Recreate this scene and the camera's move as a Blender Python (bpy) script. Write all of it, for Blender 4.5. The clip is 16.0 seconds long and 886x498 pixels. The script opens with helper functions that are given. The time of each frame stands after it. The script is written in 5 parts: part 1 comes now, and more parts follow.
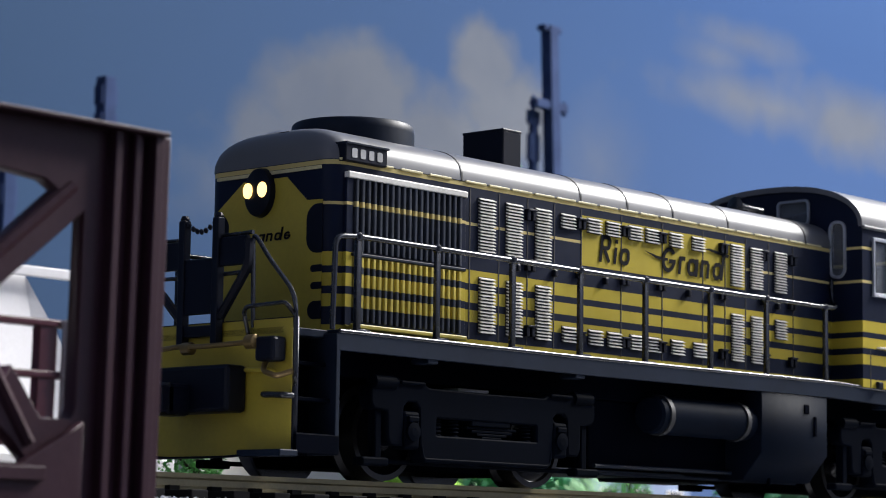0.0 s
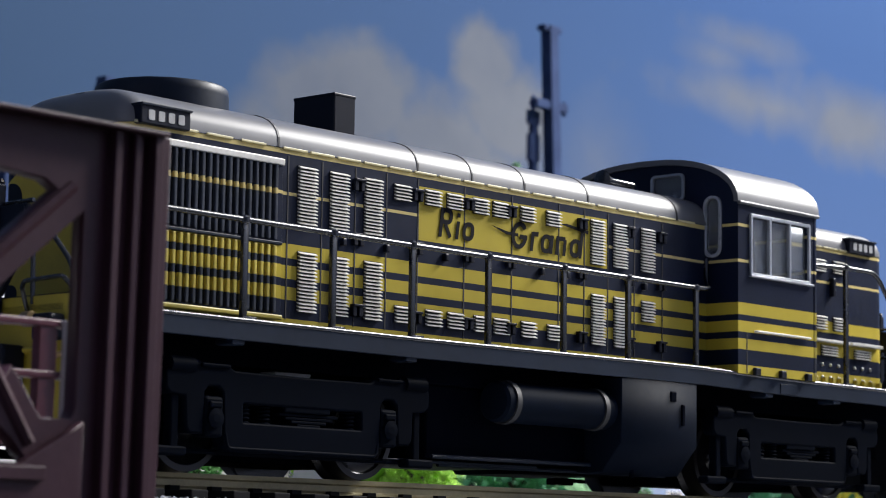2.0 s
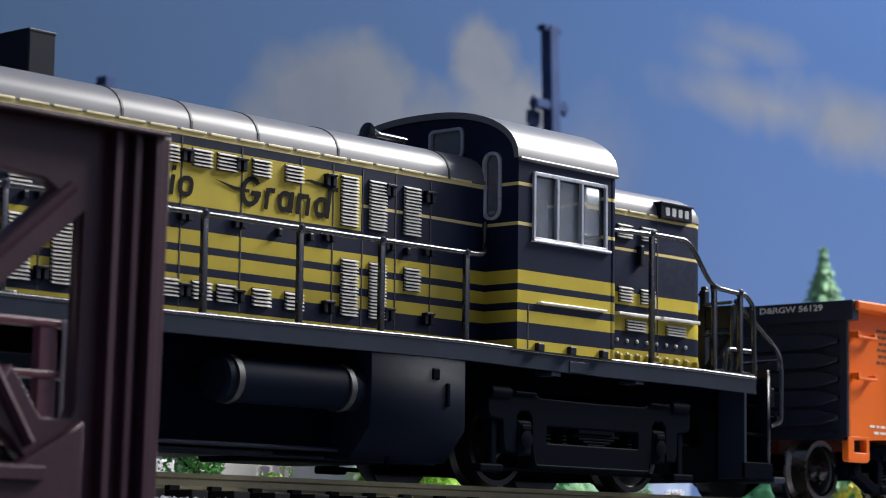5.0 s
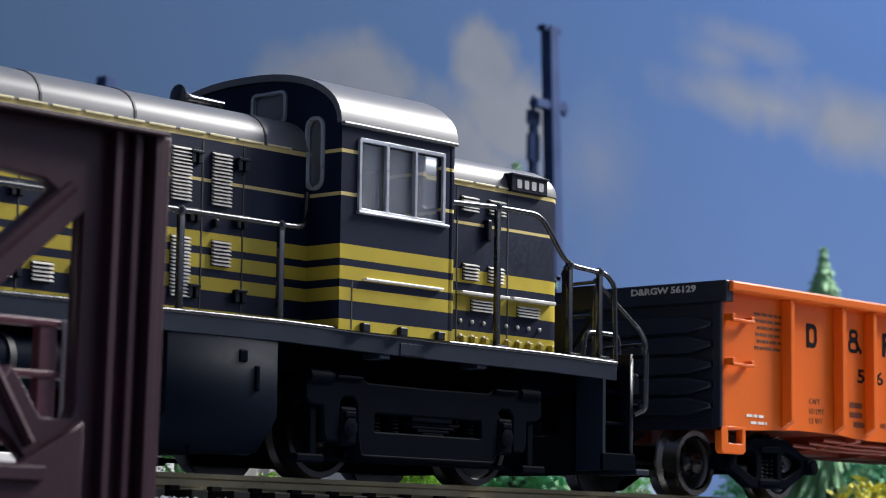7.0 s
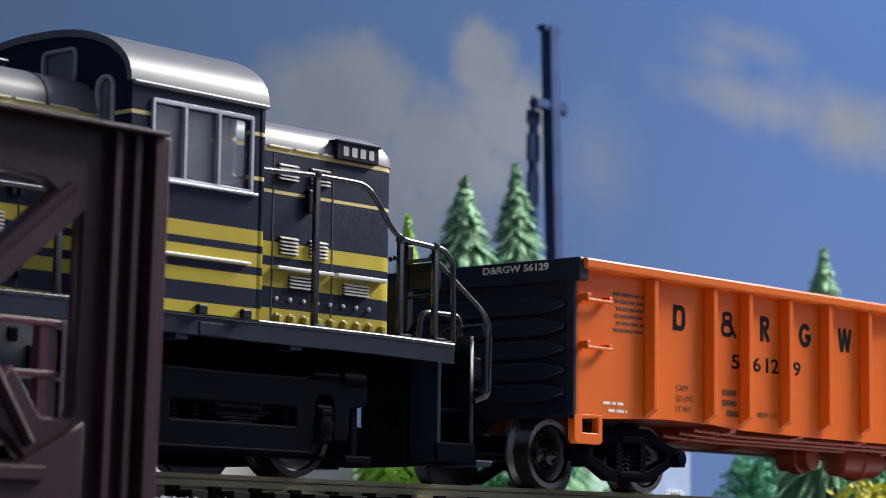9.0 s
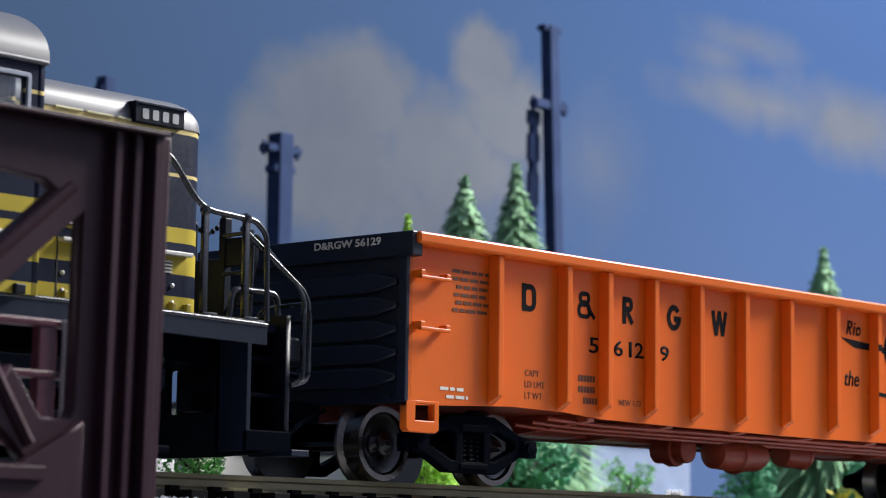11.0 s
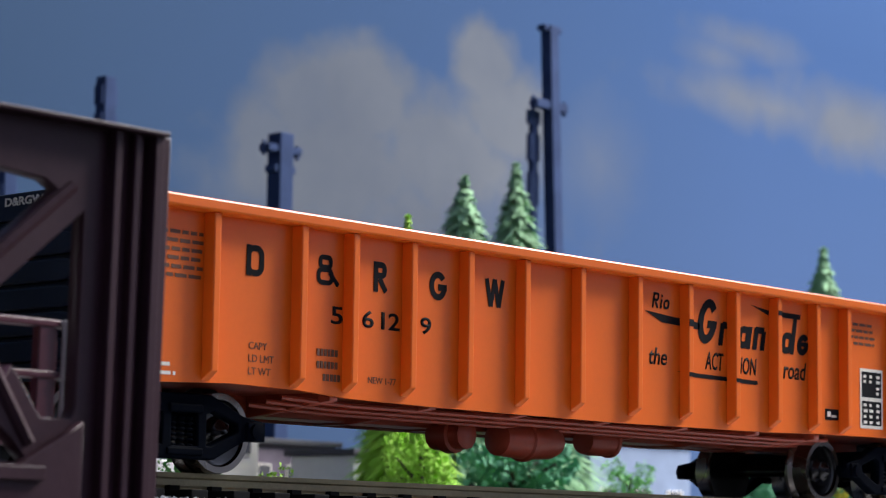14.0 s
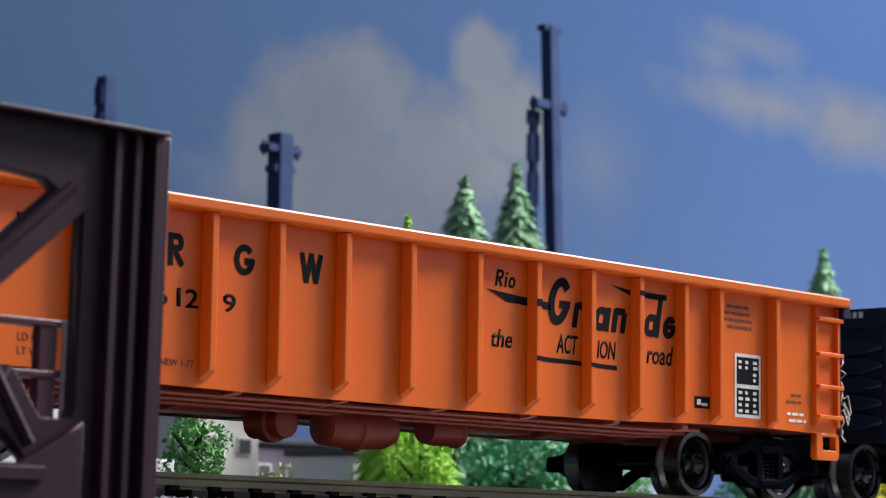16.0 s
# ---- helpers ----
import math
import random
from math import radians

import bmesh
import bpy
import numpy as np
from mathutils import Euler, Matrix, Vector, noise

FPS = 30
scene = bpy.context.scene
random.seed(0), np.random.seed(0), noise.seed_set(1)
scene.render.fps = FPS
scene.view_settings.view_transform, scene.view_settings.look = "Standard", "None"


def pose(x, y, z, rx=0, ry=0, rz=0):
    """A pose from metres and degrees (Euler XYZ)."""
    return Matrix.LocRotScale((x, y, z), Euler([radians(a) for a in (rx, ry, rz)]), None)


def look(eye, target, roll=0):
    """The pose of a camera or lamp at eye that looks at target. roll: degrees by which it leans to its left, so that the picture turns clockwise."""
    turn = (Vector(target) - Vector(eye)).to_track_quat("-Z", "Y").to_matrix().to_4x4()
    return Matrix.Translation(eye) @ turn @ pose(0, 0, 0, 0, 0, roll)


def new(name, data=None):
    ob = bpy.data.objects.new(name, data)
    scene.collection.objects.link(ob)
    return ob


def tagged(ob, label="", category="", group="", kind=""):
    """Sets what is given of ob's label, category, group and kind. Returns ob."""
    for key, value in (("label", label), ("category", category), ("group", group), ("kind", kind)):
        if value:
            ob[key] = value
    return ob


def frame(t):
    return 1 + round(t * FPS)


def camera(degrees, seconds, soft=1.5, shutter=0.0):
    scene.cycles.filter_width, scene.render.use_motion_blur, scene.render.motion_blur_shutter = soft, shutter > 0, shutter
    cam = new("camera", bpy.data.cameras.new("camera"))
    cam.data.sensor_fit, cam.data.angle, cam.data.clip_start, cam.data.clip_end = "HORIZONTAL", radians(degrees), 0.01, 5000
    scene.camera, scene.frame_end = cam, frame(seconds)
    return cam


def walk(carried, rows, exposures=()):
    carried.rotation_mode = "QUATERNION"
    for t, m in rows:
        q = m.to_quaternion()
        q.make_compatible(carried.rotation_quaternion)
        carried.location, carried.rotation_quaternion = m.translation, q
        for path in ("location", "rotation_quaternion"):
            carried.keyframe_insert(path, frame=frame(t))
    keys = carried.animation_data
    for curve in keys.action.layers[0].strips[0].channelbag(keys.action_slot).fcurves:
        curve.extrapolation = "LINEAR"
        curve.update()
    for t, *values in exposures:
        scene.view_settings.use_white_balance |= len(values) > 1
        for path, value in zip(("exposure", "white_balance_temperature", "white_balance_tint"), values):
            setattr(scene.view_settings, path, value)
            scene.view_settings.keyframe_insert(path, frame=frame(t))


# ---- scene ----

cam = camera(20.44, 16.0, 1.0, 0.0)
cam.data.dof.use_dof, cam.data.dof.focus_distance, cam.data.dof.aperture_fstop = True, 0.320, 92.0
EYE = (0.0, -0.22653, -0.00922)
WAY = (0.73859, 0.66274, 0.12353)
VIEW = look(EYE, (EYE[0] + WAY[0], EYE[1] + WAY[1], EYE[2] + WAY[2]), 0.796)
walk(cam, [(0, VIEW), (16, VIEW)])

# ---- light: one long ceiling lamp over the layout, in a closed room ----
world = bpy.data.worlds.new("room")
world.use_nodes = True
world.node_tree.nodes["Background"].inputs[0].default_value = (0.5, 0.6, 0.8, 1)
world.node_tree.nodes["Background"].inputs[1].default_value = 0.05
scene.world = world
scene.view_settings.exposure = 0.0


def area(name, eye, target, sx, sy, watts, colour):
    lamp = bpy.data.lights.new(name, "AREA")
    lamp.shape, lamp.size, lamp.size_y, lamp.energy, lamp.color = "RECTANGLE", sx, sy, watts, colour
    ob = new(name, lamp)
    ob.matrix_world = look(eye, target)
    return ob


area("ceiling_lamp", (1.42, -0.31, 0.95), (0.40, 0.0, 0.02), 0.80, 0.36, 60.5, (1.0, 0.98, 0.96))

# ---- materials ----


class Nodes:
    """Short hand for a material's node tree."""

    def __init__(self, name):
        self.m = bpy.data.materials.new(name)
        self.m.use_nodes = True
        self.t = self.m.node_tree
        self.b = self.t.nodes["Principled BSDF"]
        self.co = self.t.nodes.new("ShaderNodeTexCoord").outputs["Object"]

    def link(self, a, b):
        if hasattr(a, "links"):
            self.t.links.new(a, b)
        else:
            b.default_value = a

    def math(self, op, a, b=0.0, c=0.0):
        n = self.t.nodes.new("ShaderNodeMath")
        n.operation = op
        for v, s in zip((a, b, c), n.inputs):
            self.link(v, s)
        return n.outputs[0]

    def noise(self, scale, detail=3.0, rough=0.55, co=None):
        n = self.t.nodes.new("ShaderNodeTexNoise")
        n.inputs["Scale"].default_value, n.inputs["Detail"].default_value, n.inputs["Roughness"].default_value = scale, detail, rough
        self.t.links.new(co or self.co, n.inputs["Vector"])
        return n.outputs["Fac"]

    def mix(self, f, a, b):
        n = self.t.nodes.new("ShaderNodeMix")
        n.data_type = "RGBA"
        self.link(f, n.inputs[0])
        self.link(a, n.inputs[6])
        self.link(b, n.inputs[7])
        return n.outputs[2]

    def ramp(self, f, lo, hi, a=0.0, b=1.0):
        n = self.t.nodes.new("ShaderNodeMapRange")
        n.clamp = True
        for v, s in zip((f, lo, hi, a, b), n.inputs):
            self.link(v, s)
        return n.outputs[0]

    def xyz(self):
        n = self.t.nodes.new("ShaderNodeSeparateXYZ")
        self.t.links.new(self.co, n.inputs[0])
        return n.outputs

    def bump(self, h, depth, strength=1.0):
        n = self.t.nodes.new("ShaderNodeBump")
        n.inputs["Strength"].default_value, n.inputs["Distance"].default_value = strength, depth
        self.t.links.new(h, n.inputs["Height"])
        self.t.links.new(n.outputs[0], self.b.inputs["Normal"])

    def done(self, colour, rough, metal=0.0):
        self.link(colour, self.b.inputs["Base Color"])
        self.link(rough, self.b.inputs["Roughness"])
        self.b.inputs["Metallic"].default_value = metal
        return self.m


def rgb(c):
    return (c[0], c[1], c[2], 1.0)


def paint(name, c, rough=0.4, metal=0.0, vary=0.25, grain=1600.0, depth=0.000004, spec=0.5):
    """Painted or moulded surface with a slow drift of tone and a fine grain."""
    n = Nodes(name)
    slow, fine = n.noise(90.0), n.noise(grain, 2.0)
    both = n.math("ADD", n.math("MULTIPLY", slow, 0.7), n.math("MULTIPLY", fine, 0.3))
    col = n.mix(n.ramp(both, 0.3, 0.7), rgb([v * (1 - vary) for v in c]), rgb([min(1, v * (1 + vary)) for v in c]))
    n.bump(fine, depth, 0.5)
    n.b.inputs["Specular IOR Level"].default_value = spec
    return n.done(col, n.ramp(fine, 0.3, 0.7, max(0.05, rough - 0.03), rough + 0.03), metal)


def band_paint(name, base, line, bands, thin, panel=None):
    """Loco livery: yellow bands, pale thin lines at given heights (mm over the rail), and a yellow side panel."""
    n = Nodes(name)
    x, y, z = n.xyz()
    zm, xm = n.math("MULTIPLY", z, 1000.0), n.math("MULTIPLY", x, 1000.0)

    def between(v, lo, hi):
        return n.math("MULTIPLY", n.math("GREATER_THAN", v, lo), n.math("LESS_THAN", v, hi))
    f = 0.0
    for lo, hi in bands:
        f = n.math("MAXIMUM", f, between(zm, lo, hi))
    if panel:
        f = n.math("MAXIMUM", f, n.math("MULTIPLY", between(xm, panel[0], panel[1]), between(zm, panel[2], panel[3])))
    g = 0.0
    for lo, hi in thin:
        g = n.math("MAXIMUM", g, between(zm, lo, hi))
    if panel:
        g = n.math("MULTIPLY", g, n.math("SUBTRACT", 1.0, n.math("MULTIPLY", between(xm, panel[0], panel[1]), between(zm, panel[2], panel[3]))))
    fine, slow = n.noise(2500.0, 2.0), n.noise(120.0)
    col = n.mix(f, n.mix(n.ramp(slow, 0.3, 0.7), rgb([v * 0.8 for v in base]), rgb([v * 1.25 for v in base])),
                n.mix(n.ramp(slow, 0.3, 0.7), rgb([v * 0.88 for v in line]), rgb([v * 1.08 for v in line])))
    col = n.mix(g, col, (0.62, 0.5, 0.2, 1))
    n.bump(fine, 0.000005, 0.3)
    n.b.inputs["Specular IOR Level"].default_value = 0.16
    return n.done(col, n.ramp(fine, 0.3, 0.7, 0.34, 0.46))


BLACK = (0.005, 0.009, 0.026)
YELLOW = (0.47, 0.37, 0.045)
M = {}
BANDS = [(26.75, 28.55), (24.2, 25.85), (21.6, 23.2), (17.6, 19.3)]
M["hood"] = band_paint("striped hood paint", BLACK, YELLOW, BANDS, [(34.55, 34.95), (39.7, 40.3)], (-31.4, 8.4, 31.5, 38.6))
M["blade"] = band_paint("striped shutter blade paint", (0.045, 0.052, 0.07), (0.6, 0.48, 0.1), BANDS, [(34.4, 35.1)])
M["hood_short"] = band_paint("striped short hood paint", BLACK, YELLOW, [(26.75, 28.55), (23.0, 25.6), (17.6, 20.4)], [(34.55, 34.95), (39.7, 40.3)])
M["cab"] = band_paint("striped cab paint", BLACK, YELLOW, [(26.75, 28.55), (24.2, 25.85), (21.6, 23.2), (17.6, 19.3)], [(34.55, 35.0), (39.9, 40.35)])
M["roof"] = paint("grey black roof paint", (0.115, 0.118, 0.128), 0.42, vary=0.1, grain=300.0, depth=0.000001, spec=0.6)
M["black"] = paint("black moulded plastic", (0.004, 0.0058, 0.014), 0.4, spec=0.2, depth=0.000008)
# frame, tank and truck blacks are deepened to hold the shade under the walkway
M["frame"] = paint("underframe black deepened for shade", (0.0012, 0.0021, 0.0055), 0.6, spec=0.01, depth=0.000006)
M["sill"] = paint("worn black sill paint", (0.009, 0.015, 0.029), 0.45, spec=0.15, depth=0.000008)
M["tank"] = paint("dark grey tank deepened for shade", (0.0035, 0.006, 0.0125), 0.6, spec=0.02, depth=0.000006)
M["truck"] = paint("green black truck frame deepened for shade", (0.0012, 0.0023, 0.0055), 0.6, spec=0.015, depth=0.000006)
M["yellow"] = paint("yellow paint", YELLOW, 0.42, vary=0.12)
# near-white puts the lamplight on slats, ledges, rails and bolts into the colour
M["louvre"] = paint("louvre metal paled for lamplight", (0.72, 0.70, 0.64), 0.3)
M["cream"] = paint("cream line paint", (0.62, 0.55, 0.30), 0.4)
M["slot"] = paint("louvre recess", (0.012, 0.013, 0.016), 0.6)
M["chrome"] = paint("silver window rim", (0.42, 0.44, 0.48), 0.3, 0.4, depth=0.000004)
M["rail_paint"] = paint("gloss black wire", (0.012, 0.014, 0.02), 0.25, spec=0.7, depth=0.000004)
M["wheel"] = paint("blackened wheel metal", (0.004, 0.004, 0.006), 0.22, 0.0, vary=0.1, grain=200.0, depth=0.0000005, spec=0.5)
M["dull_tread"] = paint("dull dark tread", (0.03, 0.03, 0.032), 0.3, 0.8, vary=0.1, grain=200.0, depth=0.0000005)
M["tread"] = paint("polished tread", (0.22, 0.2, 0.18), 0.28, 0.95, vary=0.06, grain=200.0, depth=0.0000005)
M["orange"] = paint("orange car paint", (0.77, 0.142, 0.010), 0.34, vary=0.05, depth=0.000002, spec=0.35)
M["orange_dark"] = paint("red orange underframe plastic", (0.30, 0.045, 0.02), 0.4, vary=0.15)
M["car_black"] = paint("black car end paint", (0.010, 0.014, 0.029), 0.42, spec=0.35, depth=0.00001)
M["ink"] = paint("black ink", (0.008, 0.008, 0.011), 0.6, spec=0.06)
M["brown_ink"] = paint("brown ink", (0.12, 0.04, 0.015), 0.5)
M["plate_ink"] = paint("dull grey ink", (0.42, 0.42, 0.42), 0.5)
M["white_ink"] = paint("white ink", (0.8, 0.76, 0.68), 0.5)
M["brown"] = paint("red brown girder plastic", (0.046, 0.019, 0.029), 0.42, vary=0.25, depth=0.00001, spec=0.22)
M["red_frame"] = paint("dark red plastic", (0.085, 0.012, 0.026), 0.35, vary=0.15, depth=0.000008)
M["rail_steel"] = paint("worn pale rod", (0.45, 0.42, 0.42), 0.35, 0.3, depth=0.000004)
M["rail"] = paint("olive brown weathered rail", (0.27, 0.23, 0.12), 0.42, 0.2, 0.3)
M["tie"] = paint("black tie plastic", (0.007, 0.007, 0.008), 0.7, spec=0.1)
M["ballast"] = paint("pale grey ballast", (0.5, 0.51, 0.55), 0.85, vary=0.45, grain=900)
M["ground"] = paint("layout ground cover", (0.028, 0.032, 0.03), 0.95, vary=0.5, grain=600)
M["leaf"] = paint("mid green foliage", (0.17, 0.46, 0.13), 0.8, vary=0.5)
M["fir"] = paint("pale green fir needles", (0.24, 0.43, 0.24), 0.85, vary=0.45)
M["leaf_dark"] = paint("blue green foliage", (0.10, 0.34, 0.19), 0.8, vary=0.5)
M["leaf_bright"] = paint("bright yellow green foliage", (0.36, 0.66, 0.07), 0.8, vary=0.4)
M["leaf_yellow"] = paint("yellow foliage", (0.66, 0.62, 0.08), 0.8, vary=0.4)
M["bark"] = paint("dark bark", (0.05, 0.04, 0.03), 0.9)
M["plaster"] = paint("cream plaster wall", (0.78, 0.74, 0.68), 0.8, vary=0.15)
M["grey_wall"] = paint("blue grey wall", (0.22, 0.28, 0.42), 0.8, vary=0.15)
M["dark_wall"] = paint("dark purple grey wall", (0.17, 0.14, 0.19), 0.8, vary=0.3)
M["dark_roof"] = paint("dark roof sheet", (0.06, 0.06, 0.075), 0.7)
# blue tint puts the haze of distance into the mast colour
M["mast"] = paint("dark steel mast tinted for haze", (0.038, 0.058, 0.13), 0.8, spec=0.05)
M["white_sheet"] = paint("white plastic sheet", (0.75, 0.74, 0.76), 0.5, vary=0.08)
# bluish tone set for the fill light that the unseen room bounces
M["wall"] = paint("bluish unseen wall for fill light", (0.22, 0.25, 0.35), 0.9, vary=0.08, grain=60)
M["pipe"] = paint("brass pipe", (0.25, 0.17, 0.07), 0.35, 0.6)


def glass():
    n = Nodes("window glazing with pale haze")
    # partly diffuse pale colour imitates bright haze and reflections in the panes
    n.b.inputs["Transmission Weight"].default_value = 0.88
    n.b.inputs["IOR"].default_value = 1.45
    return n.done((0.75, 0.8, 0.85, 1), 0.08)


def lit():
    n = Nodes("lit warm headlight")
    n.b.inputs["Emission Color"].default_value = (1.0, 0.6, 0.2, 1)
    n.b.inputs["Emission Strength"].default_value = 2.6
    return n.done((1, 0.9, 0.7, 1), 0.3)


M["glass"], M["lit"] = glass(), lit()


def sky_print():
    """Printed sky: blue, paler towards the horizon, with heaped clouds; metres on the board."""
    n = Nodes("printed sky with clouds")
    x, y, z = n.xyz()
    warp = n.math("SUBTRACT", n.noise(26.0, 6.0, 0.6), 0.5)
    warp2 = n.math("SUBTRACT", n.noise(80.0, 5.0, 0.6), 0.5)
    f = 0.0
    for cx, cz, rx, rz, edge, full in CLOUDS:
        dx = n.math("DIVIDE", n.math("SUBTRACT", x, cx), rx)
        dz = n.math("DIVIDE", n.math("SUBTRACT", z, cz), rz)
        d = n.math("SQRT", n.math("ADD", n.math("MULTIPLY", dx, dx), n.math("MULTIPLY", dz, dz)))
        d = n.math("ADD", d, n.math("ADD", n.math("MULTIPLY", warp, 1.1), n.math("MULTIPLY", warp2, 0.4)))
        f = n.math("MAXIMUM", f, n.ramp(d, 1.0, 1.0 - edge, 0.0, full))
    deep, pale = (0.040, 0.076, 0.174, 1), (0.072, 0.116, 0.236, 1)
    sky = n.mix(n.ramp(z, 0.02, 0.24), pale, deep)
    # darker, duller left end puts the lamp's falloff into the sky colour
    sky = n.mix(n.ramp(x, 0.5, 0.95), (0.043, 0.074, 0.137, 1), sky)
    soft = n.ramp(n.noise(9.0, 5.0, 0.6), 0.35, 0.75)
    cloud = n.mix(soft, (0.094, 0.104, 0.128, 1), (0.146, 0.154, 0.168, 1))
    n.b.inputs["Specular IOR Level"].default_value = 0.0
    return n.done(n.mix(f, sky, cloud), 0.95)


CLOUDS = [(0.658, 0.160, 0.040, 0.028, 0.5, 0.8), (0.686, 0.168, 0.036, 0.027, 0.45, 0.85), (0.632, 0.140, 0.030, 0.028, 0.5, 0.75), (0.675, 0.138, 0.085, 0.038, 0.55, 0.85), (0.757, 0.192, 0.026, 0.024, 0.4, 0.85),
          (0.770, 0.172, 0.040, 0.030, 0.5, 0.85), (0.732, 0.150, 0.075, 0.034, 0.5, 0.85), (0.700, 0.126, 0.125, 0.032, 0.9, 0.85), (0.944, 0.234, 0.058, 0.012, 1.0, 0.65), (0.919, 0.223, 0.036, 0.011, 1.0, 0.55),
          (0.968, 0.205, 0.115, 0.017, 1.0, 0.85), (1.032, 0.205, 0.095, 0.025, 0.9, 0.9), (0.833, 0.161, 0.045, 0.036, 1.0, 0.4)]
M["sky"] = sky_print()

# ---- mesh tools: all sizes in millimetres ----
K = 0.001


def part(name, bm, material, parent=None, label="", org=(0, 0, 0), smooth=None):
    me = bpy.data.meshes.new(name)
    bm.transform(Matrix.Scale(K, 4) @ Matrix.Translation([-v for v in org]))
    bm.normal_update()
    bm.to_mesh(me)
    bm.free()
    for m in material if isinstance(material, (list, tuple)) else [material]:
        me.materials.append(M[m])
    if smooth:
        me.polygons.foreach_set("use_smooth", [True] * len(me.polygons))
        me.set_sharp_from_angle(angle=radians(smooth))
    ob = new(name, me)
    ob.parent = parent
    return tagged(ob, label) if label else ob


def thing(name, label, category, at=(0, 0, 0), group="", kind=""):
    ob = new(name)
    ob.empty_display_size = 0.005
    ob.location = [v * K for v in at]
    return tagged(ob, label, category, group, kind)


def box(bm, x0, x1, y0, y1, z0, z1, bev=0.0, mi=0):
    b2 = bmesh.new()
    bmesh.ops.create_cube(b2, size=1.0)
    bmesh.ops.transform(b2, matrix=Matrix.LocRotScale(((x0 + x1) / 2, (y0 + y1) / 2, (z0 + z1) / 2), None, (abs(x1 - x0), abs(y1 - y0), abs(z1 - z0))), verts=b2.verts)
    if bev:
        bmesh.ops.bevel(b2, geom=b2.edges[:], offset=bev, segments=2, affect="EDGES", profile=0.5)
    join(bm, b2, mi)
    return bm


def join(bm, b2, mi=0):
    off = {}
    for v in b2.verts:
        off[v] = bm.verts.new(v.co)
    for f in b2.faces:
        g = bm.faces.new([off[v] for v in f.verts])
        g.material_index = mi if mi else f.material_index
    b2.free()


def one_box(*a):
    return box(bmesh.new(), *a)


def tube(bm, pts, r, seg=8, mi=0):
    """A round bar through the points."""
    pts = [Vector(p) for p in pts]
    rings = []
    for i, p in enumerate(pts):
        d = (pts[min(i + 1, len(pts) - 1)] - pts[max(i - 1, 0)]).normalized()
        u = d.cross((0, 0, 1))
        u = u.normalized() if u.length > 0.01 else Vector((1, 0, 0))
        w = d.cross(u)
        rr = r[i] if isinstance(r, (list, tuple)) else r
        rings.append([bm.verts.new(p + rr * (math.cos(2 * math.pi * k / seg) * u + math.sin(2 * math.pi * k / seg) * w)) for k in range(seg)])
    for a, b in zip(rings, rings[1:]):
        for k in range(seg):
            bm.faces.new((a[k], a[(k + 1) % seg], b[(k + 1) % seg], b[k])).material_index = mi
    bm.faces.new(rings[0][::-1]).material_index = mi
    bm.faces.new(rings[-1]).material_index = mi
    return bm


def bend(pts, n=5, cut=0.35):
    """Rounds the corners of a path."""
    pts = [Vector(p) for p in pts]
    out = [pts[0]]
    for a, b, c in zip(pts, pts[1:], pts[2:]):
        r = min(cut * (a - b).length, cut * (c - b).length, 2.2)
        p, q = b + (a - b).normalized() * r, b + (c - b).normalized() * r
        for i in range(n + 1):
            s = i / n
            out.append(p * (1 - s) ** 2 + b * 2 * s * (1 - s) + q * s ** 2)
    return out + [pts[-1]]


def lathe(bm, profile, centre, axis="y", seg=28, mis=None):
    """Turns a profile of (distance along the axis, radius) round an axis through centre."""
    c = Vector(centre)
    rings = []
    for a, r in profile:
        ring = []
        for k in range(seg):
            p, q = r * math.cos(2 * math.pi * k / seg), r * math.sin(2 * math.pi * k / seg)
            o = {"y": (p, a, q), "x": (a, p, q), "z": (p, q, a)}[axis]
            ring.append(bm.verts.new(c + Vector(o)))
        rings.append(ring)
    for i, (a, b) in enumerate(zip(rings, rings[1:])):
        for k in range(seg):
            f = bm.faces.new((a[k], b[k], b[(k + 1) % seg], a[(k + 1) % seg]))
            f.material_index = mis[i] if mis else 0
    bm.faces.new(rings[0])
    bm.faces.new(rings[-1][::-1])
    bmesh.ops.recalc_face_normals(bm, faces=bm.faces[:])
    return bm


def plate(outline, holes=(), thick=1.0, plane="xz", at=0.0, bev=0.0):
    """A flat plate with openings, cut from outlines in the plane, its middle at the given depth."""
    cu = bpy.data.curves.new("cut", "CURVE")
    cu.dimensions, cu.fill_mode, cu.extrude, cu.bevel_depth, cu.bevel_resolution = "2D", "BOTH", thick / 2, bev, 1
    for pts in (outline, *holes):
        sp = cu.splines.new("POLY")
        sp.points.add(len(pts) - 1)
        for p, (a, b) in zip(sp.points, pts):
            p.co = (a, b, 0, 1)
        sp.use_cyclic_u = True
    ob = bpy.data.objects.new("cut", cu)
    me = bpy.data.meshes.new_from_object(ob)
    bm = bmesh.new()
    bm.from_mesh(me)
    bpy.data.objects.remove(ob), bpy.data.curves.remove(cu), bpy.data.meshes.remove(me)
    turn = {"xz": Matrix(((1, 0, 0, 0), (0, 0, -1, at), (0, 1, 0, 0), (0, 0, 0, 1))), "yz": Matrix(((0, 0, 1, at), (1, 0, 0, 0), (0, 1, 0, 0), (0, 0, 0, 1)))}[plane]
    bm.transform(turn)
    bmesh.ops.remove_doubles(bm, verts=bm.verts[:], dist=0.001)
    bmesh.ops.recalc_face_normals(bm, faces=bm.faces[:])
    return bm


